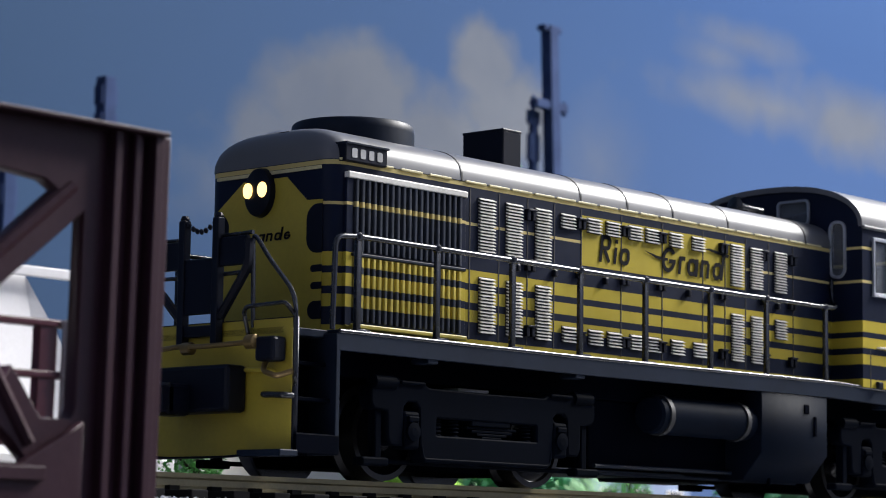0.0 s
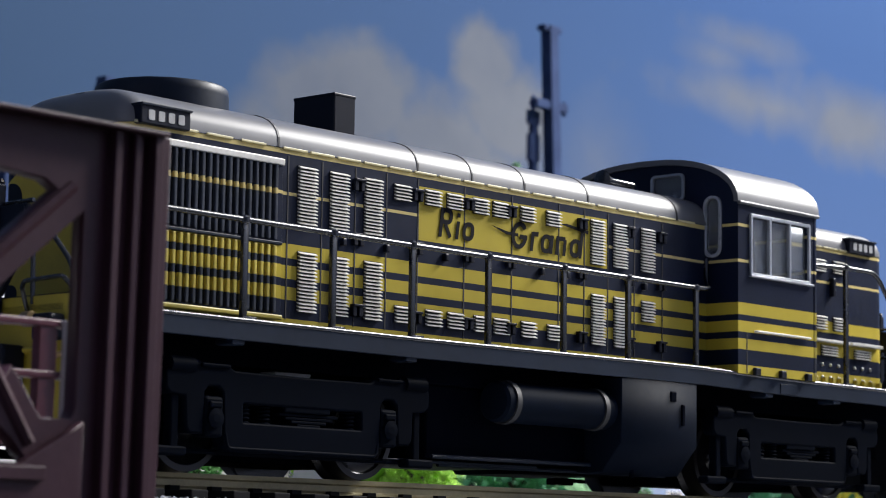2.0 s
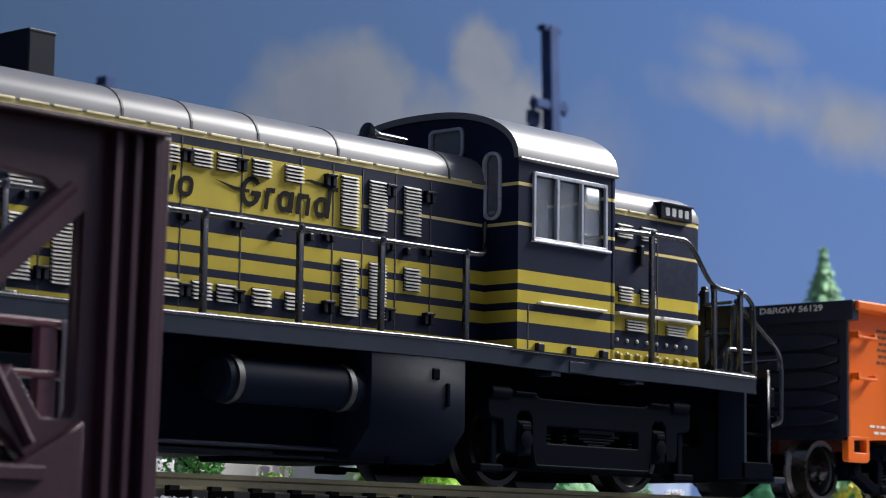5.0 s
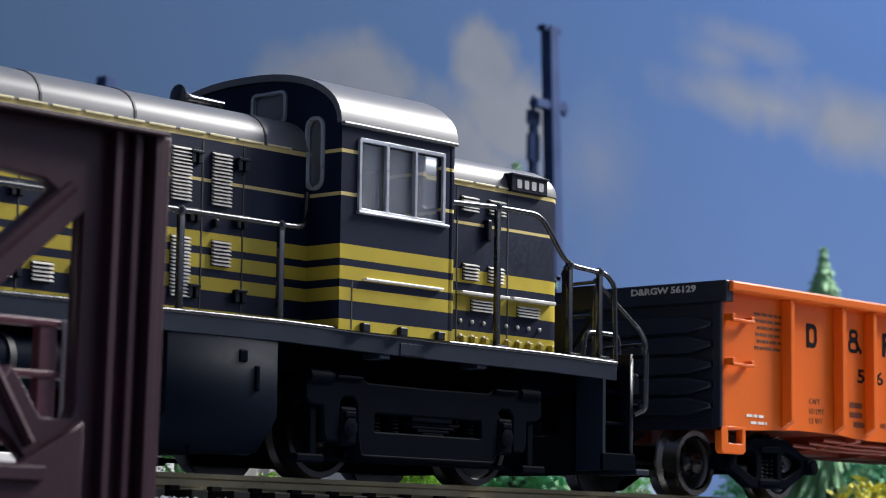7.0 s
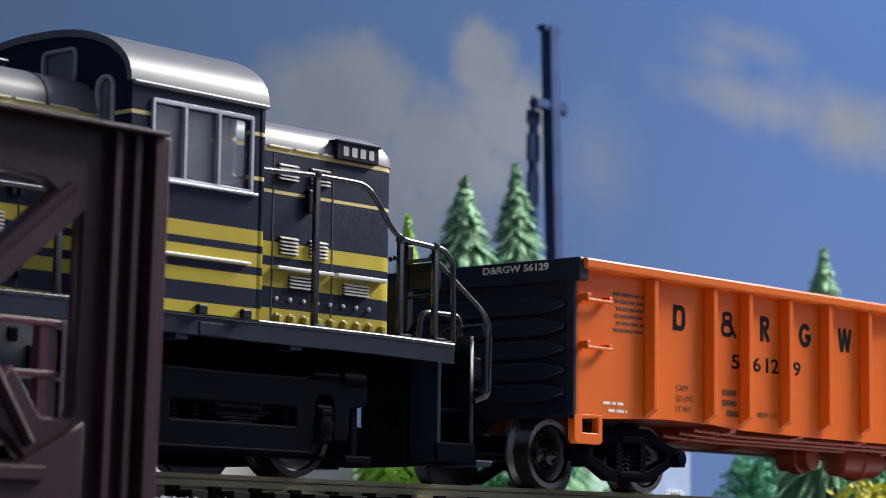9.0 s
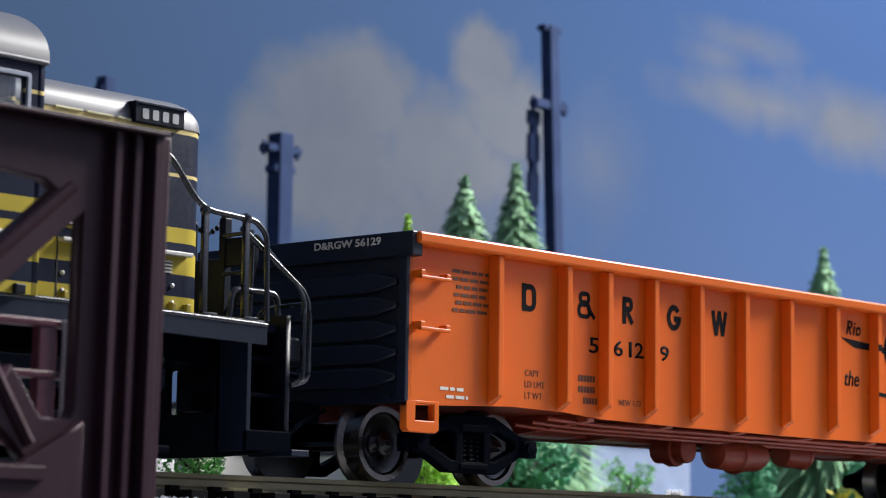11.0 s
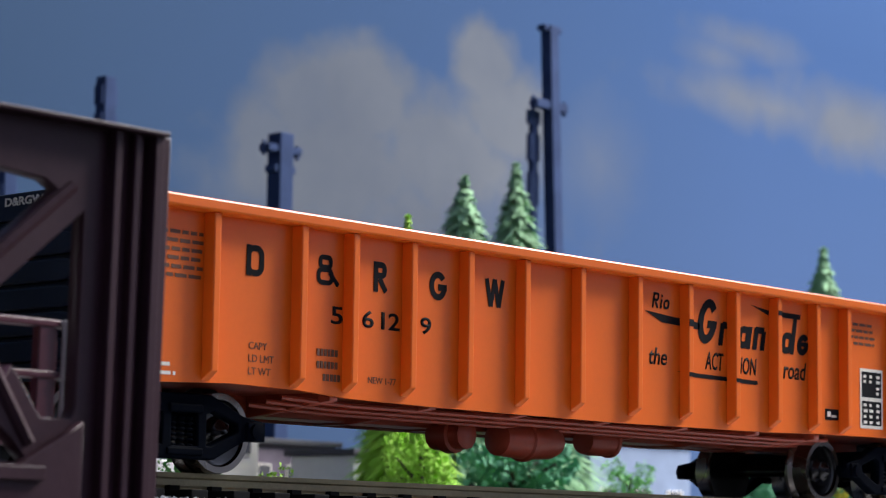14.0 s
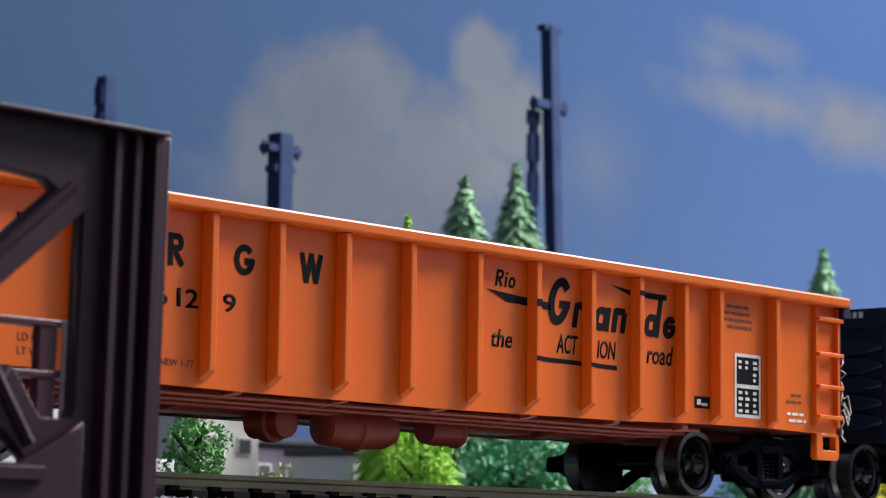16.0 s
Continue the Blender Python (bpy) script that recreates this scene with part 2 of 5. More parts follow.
def rounded(a0, a1, b0, b1, r, n=4):
    pts = []
    for ca, cb, s in ((a1 - r, b1 - r, 0), (a0 + r, b1 - r, 90), (a0 + r, b0 + r, 180), (a1 - r, b0 + r, 270)):
        for i in range(n + 1):
            t = radians(s + 90 * i / n)
            pts.append((ca + r * math.cos(t), cb + r * math.sin(t)))
    return pts


def words(body, height, shear=0.0, width=0.0, thick=0.04, bold=0.0):
    """Letters of Blender's own font as a mesh in the xz plane, facing -y, lower left at the origin."""
    cu = bpy.data.curves.new("text", "FONT")
    cu.body, cu.size, cu.shear, cu.extrude, cu.resolution_u, cu.offset = body, 1.0, shear, 0.0, 3, bold
    ob = bpy.data.objects.new("text", cu)
    me = bpy.data.meshes.new_from_object(ob)
    bm = bmesh.new()
    bm.from_mesh(me)
    bpy.data.objects.remove(ob), bpy.data.curves.remove(cu), bpy.data.meshes.remove(me)
    xs, ys = [v.co.x for v in bm.verts], [v.co.y for v in bm.verts]
    sz = height / (max(ys) - min(ys))
    sx = width / (max(xs) - min(xs)) if width else sz
    for v in bm.verts:
        v.co = ((v.co.x - min(xs)) * sx, 0, (v.co.y - min(ys)) * sz)
    ext = bmesh.ops.extrude_face_region(bm, geom=bm.faces[:])
    for v in ext["geom"]:
        if isinstance(v, bmesh.types.BMVert):
            v.co.y += thick
    bmesh.ops.recalc_face_normals(bm, faces=bm.faces[:])
    return bm


def moved(bm, x, y, z):
    bm.transform(Matrix.Translation((x, y, z)))
    return bm


def slanted(x, y, z, shapes, lean=0.2, thick=0.04):
    """Plain shapes of a printed mark on a side: rings ('o', x0, x1, z0, z1, stroke) and bars ('b', four corners)."""
    bm = bmesh.new()
    for i, s in enumerate(shapes):
        if s[0] == "o":
            _, x0, x1, z0, z1, w = s
            r = min(x1 - x0, z1 - z0) * 0.42
            p = plate(rounded(x0, x1, z0, z1, r), [rounded(x0 + w, x1 - w, z0 + w, z1 - w, max(0.05, r - w))], thick)
        elif s[0] == "c":
            _, x0, x1, z0, z1, w = s
            cx, cz, a, b = (x0 + x1) / 2, (z0 + z1) / 2, (x1 - x0) / 2, (z1 - z0) / 2
            arc = [radians(38 + 322 * i / 20) for i in range(21)]
            p = plate([(cx + a * math.cos(t), cz + b * math.sin(t)) for t in arc] + [(cx + (a - w) * math.cos(t), cz + (b - w) * math.sin(t)) for t in arc[::-1]], (), thick)
        else:
            p = plate(s[1], (), thick)
        join(bm, moved(p, 0, -0.005 * i, 0))
    for v in bm.verts:
        v.co.x += lean * v.co.z
    return moved(bm, x, y, z)


def stroke(x0, z0, x1, z1, w):
    """A bar between two points as four corners."""
    d = Vector((x1 - x0, z1 - z0)).normalized() * w / 2
    return ("b", [(x0 - d.y, z0 + d.x), (x0 + d.y, z0 - d.x), (x1 + d.y, z1 - d.x), (x1 - d.y, z1 + d.x)])

# ---- the unseen room and the layout's setting ----


def setting():
    def fall(y):
        return -9 - 15 * min(1, max(0, (-34 - y) / 22))
    bm = bmesh.new()
    n = 60
    grid = [[bm.verts.new((-900 + 3000 * i / n, -900 + 1330 * j / n, fall(-900 + 1330 * j / n) + 1.2 * noise.noise((i * 0.9, j * 0.9, 0)))) for j in range(n + 1)] for i in range(n + 1)]
    for i in range(n):
        for j in range(n):
            bm.faces.new((grid[i][j], grid[i + 1][j], grid[i + 1][j + 1], grid[i][j + 1]))
    tagged(part("ground", bm, "ground"), "green and brown scattered layout ground", "ground", kind="structure")
    # roadbed of loose stones under the track
    bm = bmesh.new()
    prof = [(-70, -26.0), (-36, -11.0), (-24, -4.3), (-17, -3.6), (17, -3.6), (24, -3.6), (34, -9.5)]
    rows = [[bm.verts.new((x, y, z + 0.35 * noise.noise((x * 0.21, y * 0.4, 3)))) for y, z in prof] for x in range(-600, 1900, 10)]
    for a, b in zip(rows, rows[1:]):
        for k in range(len(prof) - 1):
            bm.faces.new((a[k], b[k], b[k + 1], a[k + 1]))
    tagged(part("roadbed", bm, "ballast"), "pale grey stone roadbed under the track", "roadbed", kind="structure")
    bm = bmesh.new()
    rnd = random.Random(4)
    for i in range(5200):
        x, y = rnd.uniform(170, 330), rnd.uniform(-25, -9.5)
        if i % 4 == 0:
            x, y = rnd.uniform(330, 760), rnd.uniform(-24, 14)
        z = (-3.45 if abs(y) < 17 else -3.45 - (abs(y) - 17) * 0.1) + rnd.uniform(-0.25, 0.2)
        r = rnd.uniform(0.25, 0.55)
        vs = [bm.verts.new((x + r * dx * rnd.uniform(0.7, 1.2), y + r * dy * rnd.uniform(0.7, 1.2), z + r * dz * rnd.uniform(0.6, 1.0)))
              for dx, dy, dz in ((1, 0, 0), (0, 1, 0), (-1, 0, 0), (0, -1, 0), (0, 0, 1), (0, 0, -1))]
        for k in range(4):
            bm.faces.new((vs[k], vs[(k + 1) % 4], vs[4]))
            bm.faces.new((vs[(k + 1) % 4], vs[k], vs[5]))
    tagged(part("ballast", bm, "ballast"), "loose pale grey ballast stones beside the ties", "ballast", kind="stuff")
    # printed sky board behind the layout
    tagged(part("backdrop", one_box(-900, 2100, 430, 436, -12, 900), "sky"), "printed blue sky backdrop with grey white clouds", "backdrop", kind="structure")
    # unseen walls and ceiling, added to bounce fill light onto the layout
    for nm, b in (("wall_south", (-900, 2100, -908, -900, -800, 1300)), ("wall_west", (-908, -900, -900, 436, -800, 1300)), ("wall_east", (2100, 2108, -900, 436, -800, 1300)),
                  ("wall_north", (-900, 2100, 438, 446, -800, 1300))):
        tagged(part(nm, one_box(*b), "wall"), "unseen room wall that bounces fill light", "wall", kind="structure")
    tagged(part("ceiling", one_box(-908, 2108, -908, 446, 1300, 1310), "wall"), "unseen ceiling that bounces fill light", "ceiling", kind="structure")


def track():
    t = thing("railway_track", "olive brown rails on black plastic ties", "track", kind="structure")
    prof = [(-0.45, 0), (0.45, 0), (0.45, -0.55), (0.18, -0.75), (0.2, -1.5), (1.05, -1.85), (1.05, -2.1), (-1.05, -2.1), (-1.05, -1.85), (-0.2, -1.5), (-0.18, -0.75), (-0.45, -0.55)]
    for yc in (-8.65, 8.65):
        bm = bmesh.new()
        ends = [[bm.verts.new((x, yc + a, b)) for a, b in prof] for x in (-600, 1890)]
        k = len(prof)
        for i in range(k):
            bm.faces.new((ends[0][i], ends[0][(i + 1) % k], ends[1][(i + 1) % k], ends[1][i]))
        bm.faces.new(ends[0][::-1]), bm.faces.new(ends[1])
        part("rail", bm, "rail", t)
    first = None
    for i in range(110):
        x = 20 + 6.7 * i
        if first is None:
            bm = box(bmesh.new(), -1.3, 1.3, -15, 15, -3.7, -2.1, 0.12)
            for yc in (-8.65, 8.65):
                for s in (-1, 1):
                    box(bm, -0.8, 0.8, yc + s * 1.1, yc + s * 2.0, -2.1, -1.55, 0.0)
            first = part("tie", bm, "tie", t)
            ob = first
        else:
            ob = new("tie", first.data)
            ob.parent = t
        ob.location = (x * K, 0, 0)


plain_part = part


def truss():
    """End of a brown girder frame that stands between the camera and the track."""
    t = thing("girder_frame", "red-brown plastic steel truss frame beside the track", "truss", (100, -62, -24))
    o = (100, -62, -24)

    def part(name, bm, material, parent, label="", org=o, smooth=None):
        """The frame stands a little out of plumb."""
        for v in bm.verts:
            v.co.x += 0.02 * v.co.z - 0.29
            v.co.z = 1.004 * v.co.z - 1.3
        return plain_part(name, bm, material, parent, label, org, smooth)
    holes = []
    xr = 133.2
    holes.append([(100, 23.6), (124, 23.6), (128.6, 23.2), (130.1, 22.4), (125.2, 18.2), (112, 7.0), (100, 18)])
    holes.append([(133.0, 21.0), (125.4, 14.7), (113.5, 4.6), (118, 0.2), (121.5, 0.2), (126.0, 7.0), (129.2, 2.9), (132.6, 2.9), (133.0, 4.0)])
    holes.append([(117.0, -0.9), (119.5, 2.4), (124.6, 2.6), (126.6, 0.9), (128.6, -0.9)])
    holes.append([(40, 23.6), (76, 23.6), (76, 0.2), (40, 0.2)])
    out = [(30, -24), (144.0, -24), (144.0, 28.3), (30, 28.3)]
    part("web_plate", plate(out, [[(a + 1.7, b) for a, b in h] for h in holes], 1.4, "xz", -63.5, 0.12), "brown", t, org=o)
    part("top_flange", one_box(30, 142.4, -66.2, -61.5, 28.05, 28.5, 0.12), "brown", t, org=o)
    part("bottom_flange", one_box(30, 130.5, -66.0, -58, -2.3, -1.1, 0.1), "brown", t, org=o)
    for x0, x1, d in ((136.9, 137.7, 1.2), (139.3, 140.1, 1.0), (141.2, 142.2, 1.5)):
        part("post_flange", one_box(x0, x1, -64.2 - d, -63.8, -24, 28.2, 0.1), "brown", t, org=o)
    b = tube(bmesh.new(), [(113, -64.3, 5.8), (133.2, -64.3, 22.8)], 0.6, 6)
    part("diagonal_rib", b, "brown", t, org=o)
    b = tube(bmesh.new(), [(122.5, -64.3, 11.5), (129.8, -64.3, 0.8)], 0.6, 6)
    part("diagonal_rib", b, "brown", t, org=o)
    part("gusset", plate([(118.0, -24), (134.6, -24), (134.6, 2.6), (133, 1.6), (126, -2.2), (118.0, -5.0)], (), 0.9, "xz", -64.9, 0.1), "brown", t, org=o)
    # inner rails behind the web
    part("inner_rail", one_box(60, 145.4, -50.7, -49.3, 12.2, 12.9, 0.15), "red_frame", t, org=o)
    part("inner_rail", one_box(60, 144.6, -50.7, -49.3, 7.5, 8.2, 0.15), "red_frame", t, org=o)
    part("inner_post", one_box(141.4, 143.6, -50.5, -49.5, -24, 12.4, 0.15), "red_frame", t, org=o)
    part("inner_plate", one_box(60, 144.5, -50.3, -49.7, 1.3, 3.9, 0.1), "red_frame", t, org=o)
    part("cross_member", one_box(100, 143, -63, -49.3, -24, -3, 0.1), "brown", t, org=o)
    bm = bmesh.new()
    tube(bm, [(144.1, -50.9, -22), (144.1, -50.9, 12.9)], 0.28, 8)
    for z in (0.3, 3.2, 7.6, 12.6):
        lathe(bm, [(-0.3, 0.2), (-0.2, 0.42), (0.2, 0.42), (0.3, 0.2)], (144.1, -50.9, z), "z", 10)
    part("grab_rail", bm, "rail_steel", t, "thin upright rail with bolt heads", o, 40)


# ---- the locomotive ----
LX = 300.0
LO = (LX, 0, 0)


def hood_mesh(x0, x1, half, z0, zs, crown, r_end0, r_end1, roof=False):
    """A hood with an arched top and rounded ends; the ring is walked from one foot over the roof to the other."""
    def ring(inset, drop):
        h = half - inset
        pts = [(-h, z0)] if not roof else []
        if not roof:
            pts += [(-h, zs)]
        for i in range(0, 19):
            a = math.pi * i / 18
            e = 0.62
            c, s = math.cos(a), math.sin(a)
            pts.append((-h * (abs(c) ** e) * (1 if c > 0 else -1), zs + (crown - drop - zs) * abs(s) ** 0.8))
        if not roof:
            pts += [(h, zs), (h, z0)]
        return pts
    bm = bmesh.new()
    st = [(x0 + r_end0 * (1 - math.cos(a)), r_end0 * (1 - math.sin(a))) for a in [math.pi / 2 * k / 5 for k in range(6)]] if r_end0 else [(x0, 0)]
    en = [(x1 - r_end1 * (1 - math.cos(a)), r_end1 * (1 - math.sin(a))) for a in [math.pi / 2 * k / 5 for k in range(5, -1, -1)]] if r_end1 else [(x1, 0)]
    rings = [[bm.verts.new((x, y, z)) for y, z in ring(i, i * 1.1)] for x, i in st + en]
    for a, b in zip(rings, rings[1:]):
        for k in range(len(a) - 1):
            bm.faces.new((a[k], a[k + 1], b[k + 1], b[k]))
    bm.faces.new(rings[0]), bm.faces.new(rings[-1][::-1])
    bmesh.ops.remove_doubles(bm, verts=bm.verts[:], dist=0.001)
    bmesh.ops.recalc_face_normals(bm, faces=bm.faces[:])
    return bm


def louvre(parent, x0, x1, z0, z1, y=-11.8, name="louvre"):
    """A pressed louvre: dark recess and sloping slats whose near-white stands for lamplight."""
    base = part(name, one_box(x0, x1, y - 0.12, y + 0.2, z0, z1), "slot", parent, "louvre with slats paled for the light on them", LO)
    bm = bmesh.new()
    n = max(3, round((z1 - z0) / 0.44))
    for i in range(n):
        z = z0 + (z1 - z0) * (i + 0.25) / n
        v = [bm.verts.new(p) for p in ((x0, y - 0.1, z + 0.28), (x1, y - 0.1, z + 0.28), (x1, y - 0.55, z + 0.05), (x0, y - 0.55, z + 0.05),
                                       (x0, y - 0.1, z + 0.12), (x1, y - 0.1, z + 0.12), (x1, y - 0.55, z - 0.06), (x0, y - 0.55, z - 0.06))]
        for q in ((0, 3, 2, 1), (4, 5, 6, 7), (3, 7, 6, 2), (0, 4, 7, 3), (1, 2, 6, 5)):
            bm.faces.new([v[k] for k in q])
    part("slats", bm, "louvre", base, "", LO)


def mirror_y(bm):
    g = bm.copy()
    for v in g.verts:
        v.co.y *= -1
    bmesh.ops.reverse_faces(g, faces=g.faces[:])
    return g


def wheelset(parent, parent_org, x, r, rim="tread", gauge_half=8.25, outer=10.7):
    """Two flanged wheels on one axle."""
    bm = bmesh.new()
    for s in (-1, 1):
        i, o = gauge_half - 1.0, outer
        prof = [(s * i, 1.0), (s * i, r + 0.75), (s * (i + 0.45), r + 0.8), (s * (i + 0.95), r + 0.1), (s * o, r - 0.05), (s * o, r - 0.8), (s * (o - 0.5), r - 1.0), (s * (o - 0.7), r - 1.6), (s * (o - 0.7), 2.1), (s * (o - 0.3), 1.7), (s * (o + 0.2), 1.5), (s * (o + 0.35), 1.1), (s * (o + 0.9), 0.7), (s * (o + 1.1), 0.3)]
        b2 = lathe(bmesh.new(), prof, (x, 0, r), "y", 40, [0, 1, 1, 1, 1, 0, 0, 0, 0, 0, 0, 0, 0])
        join(bm, b2)
    tube(bm, [(x, -8, r), (x, 8, r)], 0.9, 12)
    ob = part("wheelset", bm, ["wheel", rim], parent, "blackened metal wheels on one axle", (x, 0, r), 40)
    ob.location = [(a - b) * K for a, b in zip((x, 0, r), parent_org)]
    return ob


WHEELS = []


def loco_truck(parent, xc):
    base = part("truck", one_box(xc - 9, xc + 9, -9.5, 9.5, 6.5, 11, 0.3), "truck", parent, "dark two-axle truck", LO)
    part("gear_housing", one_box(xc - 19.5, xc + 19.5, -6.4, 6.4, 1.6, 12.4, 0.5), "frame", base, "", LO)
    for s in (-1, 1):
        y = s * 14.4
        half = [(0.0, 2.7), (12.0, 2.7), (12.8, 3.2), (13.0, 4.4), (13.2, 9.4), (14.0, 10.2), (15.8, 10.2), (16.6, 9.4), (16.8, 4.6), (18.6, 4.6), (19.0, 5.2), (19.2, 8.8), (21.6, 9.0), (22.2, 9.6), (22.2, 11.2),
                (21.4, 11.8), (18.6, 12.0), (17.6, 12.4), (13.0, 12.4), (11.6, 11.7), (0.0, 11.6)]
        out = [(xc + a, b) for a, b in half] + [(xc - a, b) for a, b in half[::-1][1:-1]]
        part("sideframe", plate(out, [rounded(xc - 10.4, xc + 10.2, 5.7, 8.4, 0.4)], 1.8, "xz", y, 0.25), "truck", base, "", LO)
        part("frame_lip", tube(bmesh.new(), bend([(xc - 13.0, y + s * 1.0, 4.6), (xc - 12.6, y + s * 1.0, 2.8), (xc + 12.6, y + s * 1.0, 2.8), (xc + 13.0, y + s * 1.0, 4.6)]), 0.26), "truck", base, "", LO, 60)
        for d in (-1, 1):
            b = box(bmesh.new(), xc + d * 14.9 - 1.5, xc + d * 14.9 + 1.5, y - 1.2, y + 1.2, 4.0, 8.8, 0.4)
            lathe(b, [(-1.7, 0.5), (-1.6, 1.2), (1.6, 1.2), (1.7, 0.5)], (xc + d * 14.9, y, 6.2), "y", 16)
            box(b, xc + d * 14.9 - 1.0, xc + d * 14.9 + 1.0, y - 1.6, y + 1.6, 7.4, 8.2, 0.2)
            part("journal_box", b, "truck", base, "", LO)
            part("pedestal_cap", one_box(xc + d * 12.6, xc + d * 17.2, y - 1.5, y + 1.5, 12.1, 12.6, 0.2), "truck", base, "", LO)
            b = lathe(bmesh.new(), [(-2.0, 0.6), (-1.9, 1.0), (1.9, 1.0), (2.0, 0.6)], (xc + d * 19.9, y + s * 0.6, 12.2), "x", 14)
            tube(b, [(xc + d * 17.0, y + s * 0.6, 12.6), (xc + d * 18.2, y + s * 0.6, 12.3)], 0.4)
            part("brake_cylinder", b, "truck", base, "", LO, 40)
            b = box(bmesh.new(), xc + d * 20.0, xc + d * 21.2, y - 0.7, y + 0.7, 2.6, 8.8, 0.2)
            box(b, xc + d * 18.8, xc + d * 23.6, y - 0.9, y + 0.9, 1.7, 2.8, 0.25)
            part("brake_hanger", b, "truck", base, "", LO)
        for dx in (-9.2, -5.8, 8.8):
            b = bmesh.new()
            for k in range(5):
                lathe(b, [(-0.2, 0.75), (0, 1.0), (0.2, 0.75)], (xc + dx, y - s * 0.2, 6.0 + 0.5 * k), "z", 12)
            part("spring", b, "truck", base, "", LO, 40)
        b = bmesh.new()
        for k in range(4):
            u = 5.0 - 1.0 * k
            box(b, xc + 1.2 - u, xc + 1.2 + u, y - 0.7, y + 0.7, 7.1 - 0.42 * k, 7.45 - 0.42 * k, 0.08)
        part("leaf_spring", b, "truck", base, "", LO)
        part("spring_plank", one_box(xc - 3.2, xc + 4.6, y - 1.0, y + 1.2, 7.5, 8.3, 0.2), "truck", base, "", LO)
        part("brake_rod", tube(bmesh.new(), [(xc - 22.5, y - s * 1.2, 2.4), (xc + 22.5, y - s * 1.2, 2.4)], 0.35, 6), "truck", base, "", LO)
    for dx in (-14.9, 14.9):
        WHEELS.append((wheelset(base, LO, xc + dx, 5.85, "dull_tread"), LO, xc + dx, 5.85))


def stanchion(parent, x, y, z1, z0=18.0):
    bm = box(bmesh.new(), x - 0.42, x + 0.42, y - 0.3, y + 0.3, z0, z1 + 0.1, 0.08)
    lathe(bm, [(-0.6, 0.3), (-0.3, 0.62), (0.3, 0.62), (0.6, 0.3)], (x, y, z1), "z", 10)
    box(bm, x - 0.4, x + 1.9, y - 0.5, y + 0.5, z0 - 0.1, z0 + 0.35, 0.1)
    part("stanchion", bm, "rail_paint", parent, "", LO, 40)


def locomotive():
    L = thing("diesel_locomotive", "black and yellow striped model diesel locomotive on the track", "locomotive", (LX, 0, 0))
    # running board, sill and underframe
    bm = box(bmesh.new(), 214.8, 388.2, -17, 17, 17.3, 18.05, 0.12)
    part("walkway", bm, "sill", L, "grey-edged walkway deck", LO)
    for s in (-1, 1):
        bow = [(214.7, 0.0), (262, 0.0), (290, 0.15), (310, 0.3), (324, 0.35), (338, 0.12), (352, 0.0), (374, -0.05), (388.3, -0.3)]
        # gloss bead added only so the deck edge shows a continuous highlight
        part("edge_glint_bead", tube(bmesh.new(), [(x, s * 17.08, 17.82 + z) for x, z in bow], 0.3, 12), "rail_paint", L, "gloss black bead added to catch a highlight along the walkway edge", LO, 60)
        part("sill", plate([(x, 15.5 + z) for x, z in bow] + [(x, 17.6 + z) for x, z in bow[::-1]], (), 0.5, "xz", s * 16.9, 0.06), "sill", L, "", LO)
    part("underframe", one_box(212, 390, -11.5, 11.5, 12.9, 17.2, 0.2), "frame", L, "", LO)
    # end platforms, pilots and step wells
    for d in (-1, 1):
        def X(v):
            return LX + d * v
        part("pilot", plate([(-16.7, 2.9), (-5, 2.3), (5, 2.3), (16.7, 2.9), (16.7, 19.0), (-16.7, 19.0)], [rounded(-4.2, 4.2, 7.6, 13.2, 0.5)], 0.7, "yz", X(92.3), 0.05), "black", L, "pilot plate with a painted face", LO)
        if d < 0:
            part("pilot_grab", tube(bmesh.new(), bend([(X(92.6), -12.6, 9.7), (X(94), -12.7, 9.7), (X(94), -16.4, 9.5), (X(92.6), -16.5, 9.5)]), 0.4), "rail_paint", L, "", LO, 60)
            part("pilot_grab", tube(bmesh.new(), bend([(X(92.6), -9.2, 12.6), (X(93.6), -9.2, 12.8), (X(93.6), -13.4, 12.7), (X(92.6), -13.4, 12.4)]), 0.3), "yellow", L, "", LO, 60)
            part("pilot_face", plate([(-16.5, 3.1), (-5, 2.5), (5, 2.5), (16.5, 3.1), (16.5, 18.9), (-16.5, 18.9)], (), 0.1, "yz", X(92.75)), "yellow", L, "yellow painted pilot face", LO)
        part("end_platform", one_box(X(84.5), X(92.8), -15.0, 15.0, 17.0, 18.0, 0.12), "sill", L, "", LO)
        for s in (-1, 1):
            w = part("step_well", one_box(X(85.2), X(85.9), s * 12, s * 17.2, 2.6, 17.5, 0.1), "sill", L, "", LO)
            b = bmesh.new()
            box(b, X(85.2), X(92.4), s * 12.0, s * 12.5, 2.6, 17.5, 0.0)
            box(b, X(85.2), X(92.6), s * 16.7, s * 17.25, 2.6, 5.0, 0.1)
            box(b, X(85.4), X(92.4), s * 12.2, s * 17.0, 4.6, 5.1, 0.1)
            box(b, X(85.4), X(92.4), s * 12.2, s * 16.2, 9.0, 9.5, 0.1)
            box(b, X(85.4), X(92.4), s * 12.2, s * 15.4, 13.4, 13.9, 0.1)
            part("steps", b, "frame", w, "", LO)
            part("foot_board", one_box(X(92.5), X(95.5), s * 10, s * 17.5, 2.2, 3.0, 0.12), "sill", L, "", LO)
        # coupler
        b = box(bmesh.new(), X(91), X(97), -1.6, 1.6, 7.9, 10.6, 0.3)
        box(b, X(96), X(100), -2.3, 1.2, 7.2, 11.2, 0.5)
        box(b, X(98.5), X(101), -2.3, -0.4, 7.4, 11.0, 0.4)
